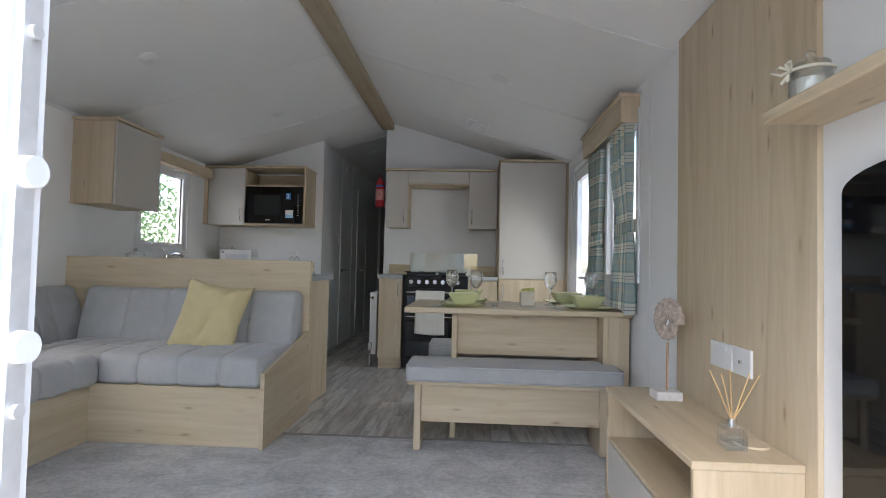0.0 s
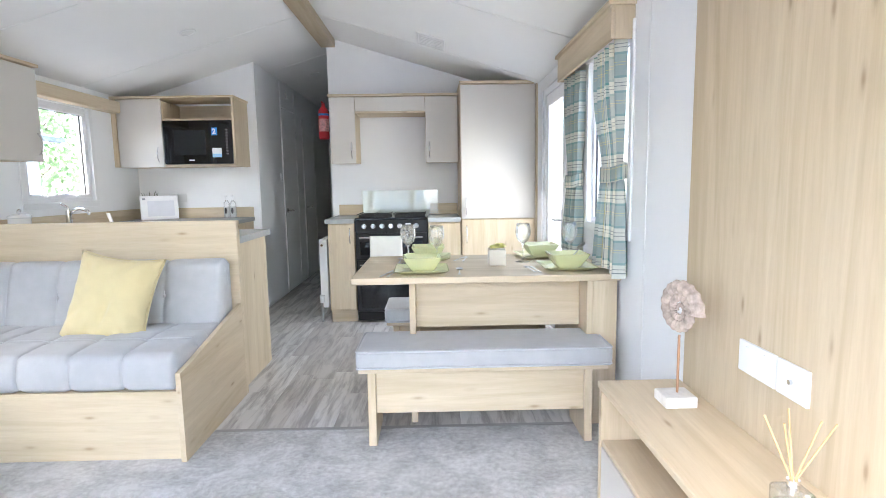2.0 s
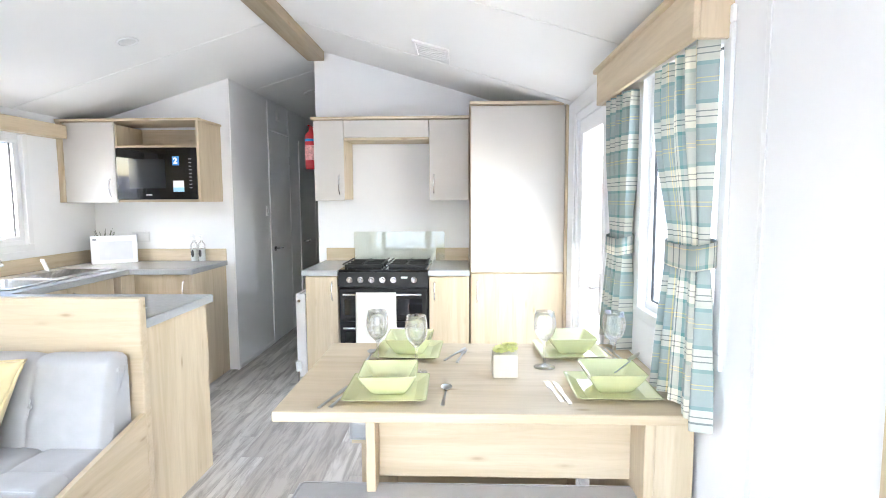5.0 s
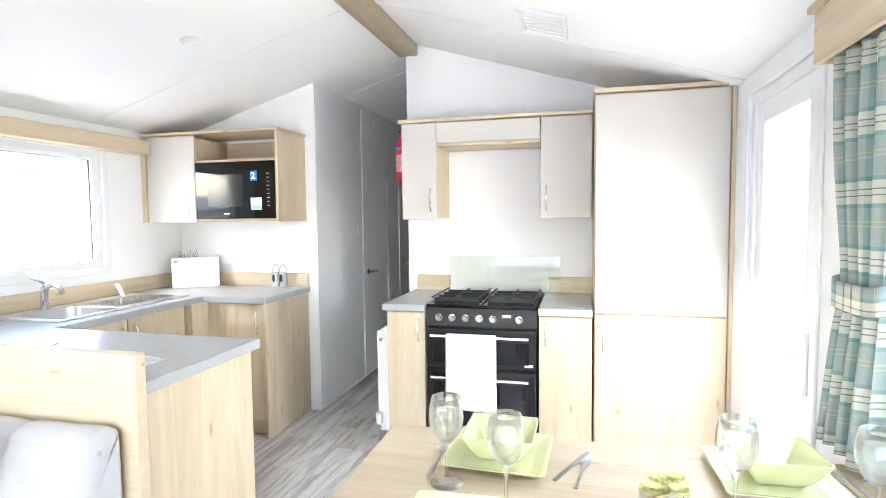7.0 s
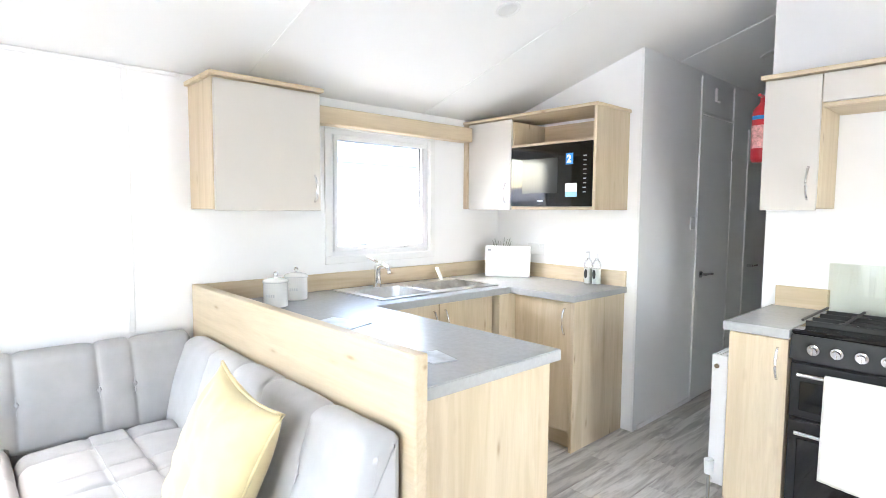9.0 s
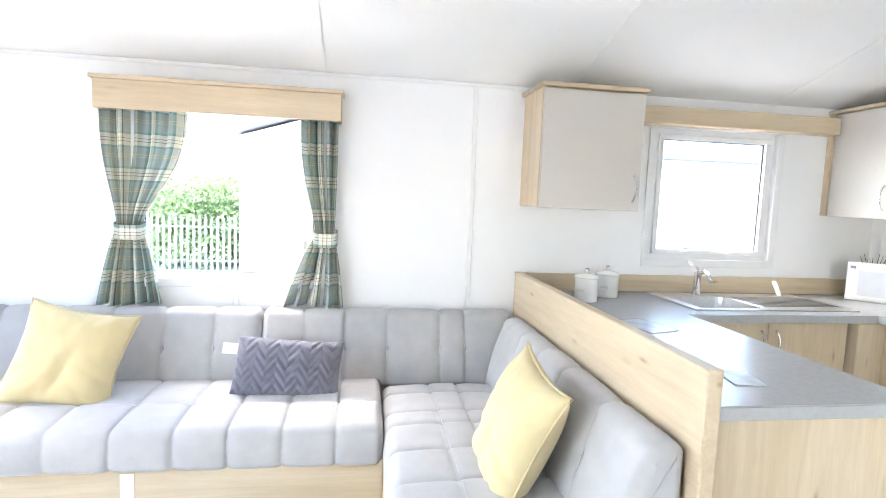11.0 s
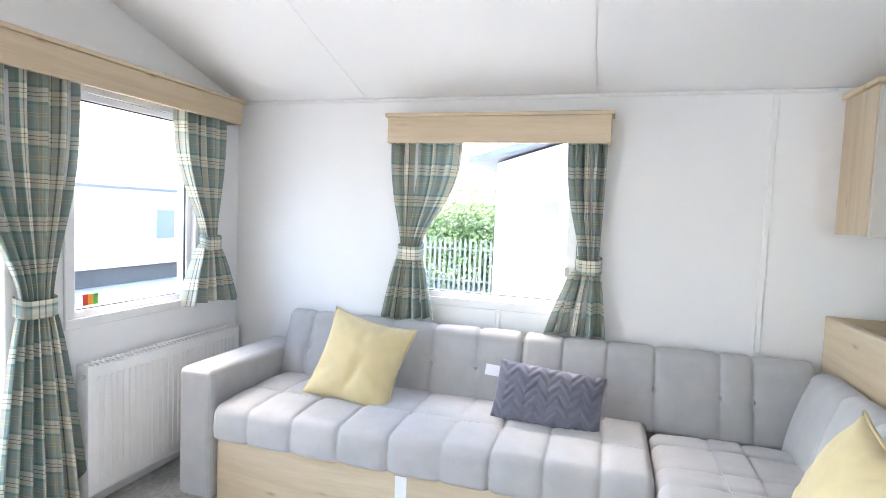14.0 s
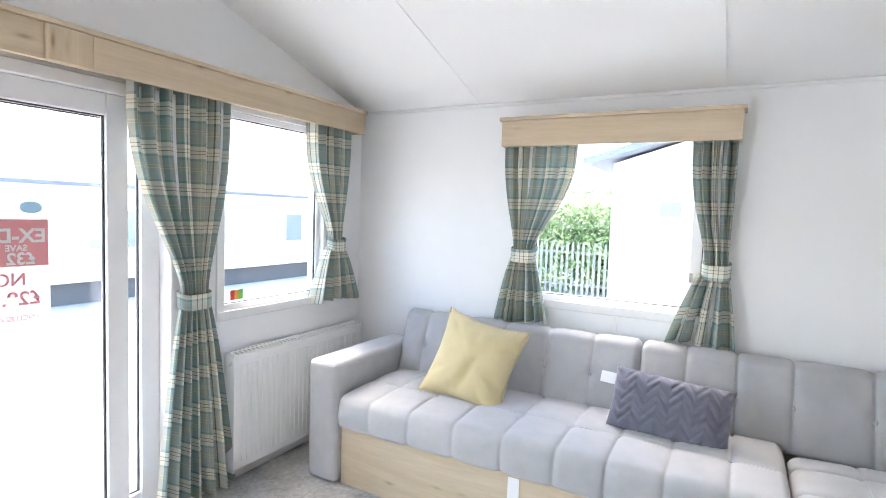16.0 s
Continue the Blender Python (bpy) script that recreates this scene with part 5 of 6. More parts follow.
# fire extinguisher on the hallway wall
fe = thing("fire_extinguisher", (-1.165, 6.26, 1.62), "small red fire extinguisher hung at the hallway corner", "extinguisher")
part("cylinder", lathe(bmesh.new(), [(0.0, 1.63), (0.044, 1.63), (0.05, 1.645), (0.05, 1.88), (0.045, 1.905), (0.028, 1.925), (0.018, 1.935), (0.018, 1.945), (0, 1.945)], (-1.165, 6.26, 0)), RED, fe, smooth=True)
part("label_band", lathe(bmesh.new(), [(0.0505, 1.70), (0.0508, 1.70), (0.0508, 1.82), (0.0505, 1.82)], (-1.165, 6.26, 0)), plain("printed_label", (0.75, 0.35, 0.34), 0.5, vary=0.4, scale=60), fe)
part("colour_band", lathe(bmesh.new(), [(0.0505, 1.85), (0.0508, 1.85), (0.0508, 1.87), (0.0505, 1.87)], (-1.165, 6.26, 0)), BLUE, fe)
vb = bmesh.new()
cyl(vb, (-1.165, 6.26, 1.94), (-1.165, 6.26, 1.965), 0.016)
box(vb, -1.172, -1.158, 6.19, 6.31, 1.965, 1.978, r=0.003)
part("valve", vb, RED, fe)
part("bracket", B1(-1.118, HR, 6.25, 6.27, 1.7, 1.9), BLACK_IRON, fe)

# ---- ceiling fittings ----
def on_ceiling(x, y):
    """A pose with z along the ceiling's inward normal."""
    s = SLOPE if x < RIDGE else -SLOPE
    return Matrix.Translation((x, y, ceil_z(x))) @ pose(0, 0, 0, 180, 0, 0) @ pose(0, 0, 0, 0, math.degrees(math.atan(s)), 0)


def spot(x, y):
    e = thing("ceiling_spotlight", (0, 0, 0), "round white recessed ceiling light, switched off", "light", "ceiling lights")
    part("bezel", lathe(bmesh.new(), [(0.058, 0.0), (0.06, 0.004), (0.056, 0.008), (0.047, 0.008), (0.045, 0.003)], (0, 0, 0), 32), WHITE_TRIM, e, smooth=True)
    part("lens", lathe(bmesh.new(), [(0.046, 0.004), (0.02, 0.006), (0.0, 0.006)], (0, 0, 0), 32), plain("frosted_lens", (0.75, 0.75, 0.74), 0.3), e, smooth=True)
    for ob in e.children:
        ob.matrix_parent_inverse = Matrix.Identity(4)
    e.matrix_basis = on_ceiling(x, y)
    return e


sp1 = spot(-1.875, 5.02)
for sx, sy in ((0.02, 3.87), (-1.91, 2.6), (0.02, 2.4), (-1.43, 7.2)):
    copy_thing(sp1, on_ceiling(sx, sy))
sa = thing("smoke_alarm", (0, 0, 0), "round white smoke alarm on the ceiling", "alarm")
part("base", lathe(bmesh.new(), [(0.055, 0.0), (0.055, 0.012), (0.05, 0.016), (0.0, 0.016)], (0, 0, 0), 32), WHITE_TRIM, sa, smooth=False)
part("dome", lathe(bmesh.new(), [(0.043, 0.016), (0.042, 0.026), (0.034, 0.036), (0.015, 0.039), (0.0, 0.039)], (0, 0, 0), 32), WHITE_TRIM, sa, smooth=True)
for ob in sa.children:
    ob.matrix_parent_inverse = Matrix.Identity(4)
sa.matrix_basis = on_ceiling(-2.13, 3.52)
cv = thing("ceiling_vent", (0, 0, 0), "white plastic ceiling vent with slim slats", "vent")
for q in ((-0.11, 0.11, -0.15, -0.13), (-0.11, 0.11, 0.13, 0.15), (-0.11, -0.09, -0.13, 0.13), (0.09, 0.11, -0.13, 0.13)):
    part("frame", B1(q[0], q[1], q[2], q[3], 0.0, 0.014, r=0.003), WHITE_TRIM, cv)
part("backing", B1(-0.10, 0.10, -0.14, 0.14, 0.0, 0.003), WHITE_TRIM, cv)
for i in range(6):
    part("slat", B1(-0.09, 0.09, -0.118 + i * 0.042, -0.09 + i * 0.042, 0.002, 0.009, r=0.002), WHITE_TRIM, cv)
for ob in cv.children:
    ob.matrix_parent_inverse = Matrix.Identity(4)
cv.matrix_basis = on_ceiling(-0.12, 5.16)

# ---- on the table ----
def square_dish(bm, half0, half1, z0, z1, wall, corner=0.12):
    """A square flared dish: an inner and an outer shell of rounded squares."""
    def ring(h, z):
        out = []
        r = h * corner
        for cx_, cy_, a0_ in ((h - r, h - r, 0), (-h + r, h - r, 90), (-h + r, -h + r, 180), (h - r, -h + r, 270)):
            for k in range(5):
                a = radians(a0_ + 22.5 * k)
                out.append(bm.verts.new((cx_ + r * math.cos(a), cy_ + r * math.sin(a), z)))
        return out
    n = 6
    rings = [ring(half0 * 0.9, z0), ring(half0, z0)]
    for i in range(1, n + 1):
        t = i / n
        rings.append(ring(half0 + (half1 - half0) * t ** 0.9, z0 + (z1 - z0) * t ** 1.15))
    rings.append(ring(half1 - wall, z1 + 0.001))
    for i in range(n - 1, -1, -1):
        t = i / n
        rings.append(ring(max(half0 + (half1 - half0) * t ** 0.9 - wall, 0.01), max(z0 + (z1 - z0) * t ** 1.15 + wall * 0.5, z0 + wall)))
    for a, b in zip(rings, rings[1:]):
        for k in range(len(a)):
            bm.faces.new((a[k], a[(k + 1) % len(a)], b[(k + 1) % len(a)], b[k]))
    bm.faces.new(rings[0][::-1])
    bm.faces.new(rings[-1])
    return bm


def plate_at(x, y, turn):
    p = solid("square_plate", square_dish(bmesh.new(), 0.088, 0.133, 0.0, 0.019, 0.005, 0.1), LIME, "glossy lime green square plate on the dining table", "plate", "lime green table setting")
    p.matrix_basis = pose(x, y, TZ + 0.0005, 0, 0, turn)
    b = solid("square_bowl", square_dish(bmesh.new(), 0.048, 0.094, 0.0, 0.070, 0.005, 0.12), LIME, "glossy lime green square bowl on a plate", "bowl", "lime green table setting")
    b.matrix_basis = pose(x + 0.004, y + 0.004, TZ + 0.007, 0, 0, turn + 2)


for x, y, turn in ((-0.185, 3.595, 1), (-0.16, 4.045, -2), (0.545, 3.625, -1), (0.495, 4.065, 2)):
    plate_at(x, y, turn)


def wine_glass(x, y):
    prof = [(0.0, 0.0), (0.036, 0.0), (0.036, 0.002), (0.02, 0.006), (0.006, 0.011), (0.004, 0.02), (0.0036, 0.055), (0.0045, 0.082), (0.012, 0.092), (0.026, 0.106), (0.035, 0.125), (0.038, 0.145), (0.036, 0.168), (0.031, 0.190), (0.0302, 0.190), (0.035, 0.168), (0.037, 0.145), (0.034, 0.125), (0.025, 0.107), (0.011, 0.094), (0.0, 0.092)]
    g = solid("wine_glass", lathe(bmesh.new(), prof, (0, 0, 0), 36), GLASSWARE, "clear stemmed wine glass on the dining table", "glass", "wine glasses", smooth=True)
    g.matrix_basis = pose(x, y, TZ + 0.0005) @ Matrix.Diagonal((1.1, 1.1, 1.12, 1))


for x, y in ((-0.262, 3.87), (-0.107, 3.785), (0.366, 3.865), (0.62, 3.86)):
    wine_glass(x, y)


def cutlery(kind):
    bm = bmesh.new()
    zt = 0.003
    if kind == "knife":
        prism(bm, [(-0.005, -0.1), (0.005, -0.1), (0.0045, 0.0), (0.009, 0.02), (0.009, 0.08), (0.004, 0.1), (-0.005, 0.1), (-0.005, 0.0)], "z", 0.0005, zt)
    elif kind == "fork":
        prism(bm, [(-0.006, -0.095), (0.006, -0.095), (0.003, -0.01), (0.003, 0.02), (0.011, 0.04), (0.011, 0.055), (-0.011, 0.055), (-0.011, 0.04), (-0.003, 0.02), (-0.003, -0.01)], "z", 0.0005, zt)
        for i in range(4):
            box(bm, -0.0105 + i * 0.006, -0.0075 + i * 0.006, 0.054, 0.095, 0.0015, 0.004, r=0.0005)
    else:
        prism(bm, [(-0.006, -0.09), (0.006, -0.09), (0.003, 0.0), (0.0035, 0.04), (-0.0035, 0.04), (-0.003, 0.0)], "z", 0.0005, zt)
        tmp = bmesh.new()
        bmesh.ops.create_uvsphere(tmp, u_segments=20, v_segments=10, radius=1)
        bmesh.ops.delete(tmp, geom=[v for v in tmp.verts if v.co.z > 0.02], context='VERTS')
        join(bm, tmp, Matrix.Translation((0, 0.062, 0.0075)) @ Matrix.Diagonal((0.019, 0.027, 0.007, 1)))
    return bm


for kind, x, y, turn in (("knife", -0.352, 3.54, -14), ("fork", -0.325, 3.545, -10), ("spoon", 0.003, 3.565, -3), ("fork", 0.358, 3.605, 6), ("knife", 0.382, 3.592, 5), ("knife", 0.03, 4.03, -24), ("fork", 0.055, 4.005, -10), ("fork", 0.655, 4.05, 6), ("knife", 0.678, 4.045, 5), ("spoon", -0.315, 3.985, 0)):
    c = solid("table_" + kind, cutlery(kind), STEEL, "polished steel table " + kind + " beside a plate", kind, "table cutlery")
    c.matrix_basis = pose(x, y, TZ + 0.0005, 0, 0, turn)
c = solid("table_spoon", cutlery("spoon"), STEEL, "polished steel spoon leaning in a lime bowl", "spoon", "table cutlery")
c.matrix_basis = pose(0.60, 3.665, TZ + 0.066, 42, 0, -150)
pot = thing("flower_pot", (0.211, 3.775, TZ), "small cream square pot with pale yellow blooms", "plant pot")
bm = bmesh.new()
box(bm, 0.167, 0.255, 3.731, 3.819, TZ + 0.0005, TZ + 0.085, r=0.004, seg=2)
part("pot", bm, plain("cream_wood_pot", (0.70, 0.63, 0.52), 0.6), pot)
PETAL = plain("pale_yellow_petal", (0.75, 0.73, 0.30), 0.7, vary=0.15, scale=80)
rnd = random.Random(4)
for k in range(9):
    bm = bmesh.new()
    cx_, cy_, cz_ = 0.211 + rnd.uniform(-0.03, 0.03), 3.775 + rnd.uniform(-0.03, 0.03), TZ + 0.094 + rnd.uniform(0, 0.012)
    for ring_ in range(3):
        for i in range(6):
            a = i * math.pi / 3 + ring_ * 0.5 + k
            r_ = 0.004 + 0.006 * ring_
            c_ = Vector((cx_ + r_ * math.cos(a), cy_ + r_ * math.sin(a), cz_ - 0.003 * ring_))
            t_ = Vector((-math.sin(a), math.cos(a), 0)) * 0.008
            o_ = Vector((math.cos(a), math.sin(a), 0.8)) * 0.011
            vs = [bm.verts.new(q) for q in (c_ - t_ * 0.4, c_ + t_ * 0.4, c_ + o_ * 0.6 + t_, c_ + o_ * 1.1, c_ + o_ * 0.6 - t_)]
            bm.faces.new(vs)
    part("bloom", bm, PETAL, pot)

# ---- on the kitchen worktop ----
ENAMEL = plain("cream_enamel", (0.80, 0.79, 0.76), 0.25, vary=0.02)
def canister(x, y, turn):
    e = thing("storage_canister", (0, 0, 0), "cream enamel lidded canister on the worktop", "canister", "kitchen canisters")
    part("body", lathe(bmesh.new(), [(0.0, 0.0), (0.055, 0.0), (0.057, 0.004), (0.057, 0.118), (0.054, 0.12), (0.0, 0.12)], (0, 0, 0), 32), ENAMEL, e, smooth=False)
    lid = part("lid", lathe(bmesh.new(), [(0.059, 0.116), (0.060, 0.122), (0.056, 0.128), (0.03, 0.136), (0.0, 0.138)], (0, 0, 0), 32), ENAMEL, e, smooth=True)
    part("rim_band", lathe(bmesh.new(), [(0.0605, 0.115), (0.0612, 0.117), (0.0605, 0.119)], (0, 0, 0), 32), STEEL, lid)
    part("knob", lathe(bmesh.new(), [(0.006, 0.137), (0.005, 0.146), (0.011, 0.152), (0.012, 0.159), (0.007, 0.165), (0.0, 0.166)], (0, 0, 0), 16), CHROME, lid, smooth=True)
    for i in range(4):
        part("lettering_bar", B1(0.0568, 0.0582, -0.02 + i * 0.011, -0.013 + i * 0.011, 0.05, 0.063), STEEL, e)
    for ob in e.children_recursive:
        ob.matrix_parent_inverse = Matrix.Identity(4)
    e.matrix_basis = pose(x, y, 0.9005, 0, 0, turn)
    return e


cn = canister(-2.59, 4.195, -50)
copy_thing(cn, pose(-2.715, 4.365, 0.9005, 0, 0, -40))
bx_ = thing("folder_box", (-2.65, 5.92, 0.9), "white information folder standing on the worktop", "folder")
part("cover", B1(-0.155, 0.155, -0.02, 0.02, 0.0, 0.215, r=0.004), PAPER, bx_)
part("print_block", B1(-0.10, 0.12, -0.0215, -0.02, 0.03, 0.17, r=0), plain("pale_grey_print", (0.72, 0.73, 0.78), 0.7), bx_)
part("print_mark", B1(-0.14, -0.115, -0.0215, -0.02, 0.18, 0.195, r=0), plain("grey_print", (0.3, 0.32, 0.36), 0.7), bx_)
for ob in bx_.children:
    ob.matrix_parent_inverse = Matrix.Translation((2.65, -5.92, -0.9)) @ pose(-2.63, 5.93, 0.9005, 0, 0, 36)
ap = thing("air_plant", (-2.74, 6.02, 0.9), "small spiky dark green plant in a grey pot", "plant")
part("pot", lathe(bmesh.new(), [(0, 0.901), (0.04, 0.901), (0.05, 0.99), (0.045, 0.99), (0.04, 0.98), (0, 0.98)], (-2.76, 6.01, 0), 24), plain("grey_pot", (0.35, 0.35, 0.36), 0.7), ap, smooth=False)
LEAF = plain("dark_spiky_leaf", (0.05, 0.08, 0.04), 0.5, vary=0.3)
for i in range(12):
    a, l_ = i * 2.4, 0.11 + 0.04 * rnd.random()
    bm = bmesh.new()
    d_ = Vector((math.cos(a) * 0.55, math.sin(a) * 0.35, 1)).normalized()
    cyl(bm, Vector((-2.76, 6.01, 0.98)), Vector((-2.76, 6.01, 0.98)) + d_ * l_ * 1.35, 0.006, 0.0008, 5)
    part("leaf", bm, LEAF, ap)
for bxx in (-2.068, -2.008):
    bo = thing("pump_bottle", (bxx, 6.06, 0.9), "clear soap bottle with dark printed label", "bottle", "soap bottles")
    part("bottle", lathe(bmesh.new(), [(0, 0.901), (0.026, 0.901), (0.028, 0.906), (0.028, 1.03), (0.02, 1.048), (0.011, 1.055), (0.011, 1.065), (0, 1.065)], (bxx, 6.06, 0), 24), GLASSWARE, bo, smooth=True)
    part("soap_fill", lathe(bmesh.new(), [(0, 0.904), (0.0255, 0.904), (0.0255, 1.0), (0, 1.0)], (bxx, 6.06, 0), 24), plain("pale_liquid", (0.75, 0.76, 0.74), 0.2), bo)
    tmp = bmesh.new()
    prism(tmp, [(bxx + 0.011 * math.cos(radians(a)), 0.965 + 0.03 * math.sin(radians(a))) for a in range(0, 360, 30)], "y", 6.029, 6.0315)
    part("printed_oval", tmp, plain("black_print", (0.03, 0.03, 0.03), 0.5), bo)
    pb = bmesh.new()
    cyl(pb, (bxx, 6.06, 1.065), (bxx, 6.06, 1.095), 0.007)
    box(pb, bxx - 0.008, bxx + 0.008, 6.02, 6.07, 1.095, 1.107, r=0.003)
    part("pump", pb, UPVC, bo)
for nm, x, y, turn, hw, hd in (("leaflet", -2.05, 4.22, 18, 0.105, 0.07), ("leaflet", -1.42, 4.17, -12, 0.065, 0.045)):
    lf = solid(nm, B1(-hw, hw, -hd, hd, 0.0, 0.003), plain("grey_print_leaflet", (0.45, 0.47, 0.5), 0.35, vary=0.35, scale=14), "printed grey leaflet lying on the peninsula", "leaflet", "leaflets")
    lf.matrix_basis = pose(x, y, 0.9005, 0, 0, turn)
ws = thing("wall_socket", (-2.5, B, 1.06), "white double socket on the kitchen partition", "socket", "wall sockets")
part("plate", B1(-2.60, -2.455, B - 0.009, B, 1.05, 1.135, r=0.003), WHITE_TRIM, ws)
for xx in (-2.56, -2.5):
    part("switch", B1(xx - 0.006, xx + 0.006, B - 0.012, B - 0.009, 1.11, 1.125), WHITE_TRIM, ws)

# ---- on the television unit and the shelf ----
UZ = 0.477
am = thing("shell_ornament", (0.64, 2.565, UZ), "carved wooden shell ornament on a rod and pale stone block", "ornament")
part("block", B1(0.585, 0.685, 2.52, 2.61, UZ + 0.0005, UZ + 0.035, r=0.003), plain("pale_marble", (0.72, 0.70, 0.67), 0.3, vary=0.12, scale=30), am)
rb = bmesh.new()
cyl(rb, (0.641, 2.568, UZ + 0.035), (0.641, 2.568, UZ + 0.22), 0.004, seg=10)
part("rod", rb, plain("copper_rod", (0.55, 0.32, 0.2), 0.4, 0.8), am)
SHELL = plain("whitewashed_wood", (0.46, 0.37, 0.31), 0.8, vary=0.35, scale=45, relief=0.5, relief_scale=120)
bm = bmesh.new()
turns, n, m = 2.6, 420, 12
prev = None
for i in range(n + 1):
    t = i / n
    a = -0.6 + turns * 2 * math.pi * t
    rad = 0.008 + 0.062 * t ** 1.2
    tubr = (0.004 + 0.019 * t ** 1.1) * (1 + 0.09 * math.sin(t * 2.6 * 2 * math.pi * 17))
    c_ = Vector((0.0, rad * math.cos(a), rad * math.sin(a)))
    rd = Vector((0, math.cos(a), math.sin(a)))
    ring = [bm.verts.new(c_ + rd * (tubr * math.cos(q)) + Vector((1, 0, 0)) * (tubr * 1.05 * math.sin(q))) for q in [2 * math.pi * k / m for k in range(m)]]
    if prev:
        for k in range(m):
            bm.faces.new((prev[k], prev[(k + 1) % m], ring[(k + 1) % m], ring[k]))
    else:
        bm.faces.new(ring)
    prev = ring
bm.faces.new(prev)
s = part("shell", bm, SHELL, am, smooth=True)
s.matrix_parent_inverse = Matrix.Translation((-0.64, -2.565, -UZ)) @ pose(0.641, 2.57, UZ + 0.302, 0, 0, 14) @ Matrix.Diagonal((0.8, 1.1, 1.1, 1))

df = thing("reed_diffuser", (0.612, 1.975, UZ), "clear glass reed diffuser with pale wooden sticks", "diffuser")
part("bottle", B1(0.580, 0.644, 1.943, 2.007, UZ + 0.0005, UZ + 0.065, r=0.008, seg=3), GLASSWARE, df)
part("oil", B1(0.587, 0.637, 1.95, 2.0, UZ + 0.006, UZ + 0.035, r=0.004), clear("diffuser_oil", (0.9, 0.93, 0.95), 0.1), df)
nb = bmesh.new()
cyl(nb, (0.612, 1.975, UZ + 0.065), (0.612, 1.975, UZ + 0.085), 0.013, seg=16)
part("neck", nb, CHROME, df)
STICK = plain("pale_reed", (0.62, 0.42, 0.2), 0.7)
for a, b in ((-0.055, 0.02), (-0.04, -0.02), (0.04, -0.015), (0.06, -0.03), (0.015, 0.05)):
    sb2 = bmesh.new()
    cyl(sb2, (0.612 - a * 0.1, 1.975 - b * 0.1, UZ + 0.06), (0.612 + a, 1.975 + b, UZ + 0.215), 0.002, seg=6)
    part("reed", sb2, STICK, df)
cs = bmesh.new()
cyl(cs, (0.685, 2.01, UZ + 0.0005), (0.685, 2.01, UZ + 0.007), 0.045, seg=32)
solid("coaster", cs, plain("pale_wood_disc", (0.66, 0.54, 0.40), 0.6), "round pale wooden coaster on the television unit", "coaster")
jr = thing("candle_jar", (0.66, 1.74, 1.40), "clear glass candle jar with ribbon on the wall shelf", "jar")
part("jar", lathe(bmesh.new(), [(0, 1.401), (0.042, 1.401), (0.046, 1.408), (0.046, 1.47), (0.04, 1.482), (0.036, 1.482), (0.042, 1.47), (0.042, 1.41), (0, 1.408)], (0.66, 1.74, 0), 28), GLASSWARE, jr, smooth=True)
part("wax", lathe(bmesh.new(), [(0, 1.409), (0.041, 1.409), (0.041, 1.45), (0, 1.45)], (0.66, 1.74, 0), 24), plain("white_wax", (0.82, 0.80, 0.74), 0.5), jr)
part("lid", lathe(bmesh.new(), [(0.042, 1.483), (0.042, 1.49), (0.03, 1.498), (0.008, 1.503), (0.007, 1.509), (0.013, 1.516), (0.008, 1.523), (0, 1.524)], (0.66, 1.74, 0), 28), GLASSWARE, jr, smooth=True)
rbn = bmesh.new()
tube(rbn, [(0.66 + 0.0475 * math.cos(a), 1.74 + 0.0475 * math.sin(a), 1.473) for a in [2 * math.pi * k / 24 for k in range(25)]], 0.004, 6)
for s_ in (-1, 1):
    tube(rbn, [(0.615, 1.74, 1.473), (0.60, 1.74 + s_ * 0.02, 1.49), (0.585, 1.74 + s_ * 0.03, 1.478), (0.60, 1.74 + s_ * 0.015, 1.468), (0.615, 1.74, 1.473)], 0.004, 6)
    tube(rbn, [(0.613, 1.74, 1.47), (0.598, 1.74 + s_ * 0.012, 1.445)], 0.004, 6)
part("ribbon", rbn, cloth("cream_ribbon", (0.7, 0.66, 0.55)), jr, smooth=True)

jr.matrix_basis = Matrix.Translation((0.665, 1.705, 1.388))

# ---- notices on the patio glass ----
THIN_PAPER = backlit(plain("thin_white_sheet", (0.85, 0.85, 0.86), 0.8, vary=0.02), 0.5)
nt = thing("sale_notice", (-0.95, F - 0.034, 0.88), "white and red sale notice stuck outside the patio glass", "notice")
NX0, NX1 = -1.15, -0.75
# red paled in the colour itself, as the daylight behind washes it out
PINK = plain("light_washed_red_print", (0.84, 0.34, 0.37), 0.6)
part("sheet", B1(NX0, NX1, F - 0.0345, F - 0.0335, 0.88, 1.37, r=0), THIN_PAPER, nt)
part("red_panel", B1(NX0 + 0.004, NX1 - 0.004, F - 0.0329, F - 0.0325, 1.10, 1.265, r=0), PINK, nt)
bm = bmesh.new()
prism(bm, [(-1.093 + 0.036 * math.cos(a), 1.307 + 0.022 * math.sin(a)) for a in [2 * math.pi * k / 24 for k in range(24)]], "y", F - 0.0329, F - 0.0325)
part("blue_mark", bm, PALE_BLUE, nt)


def letters_left(text, left, z, size, material):
    cu = bpy.data.curves.new("lettering", 'FONT')
    cu.body, cu.size, cu.offset = text, size, size * 0.03
    tmp = bpy.data.objects.new("lettering", cu)
    scene.collection.objects.link(tmp)
    bpy.context.view_layer.update()
    me = bpy.data.meshes.new_from_object(tmp.evaluated_get(bpy.context.evaluated_depsgraph_get()))
    bpy.data.objects.remove(tmp)
    me.materials.append(material)
    me.transform(Matrix(((1, 0, 0, 0), (0, 0, -1, 0), (0, 1, 0, 0), (0, 0, 0, 1))))
    me.transform(Matrix.Translation((left, F - 0.0321, z)))
    ob = new("lettering", me)
    ob.parent = nt
    ob.matrix_parent_inverse = place_of(nt).inverted()


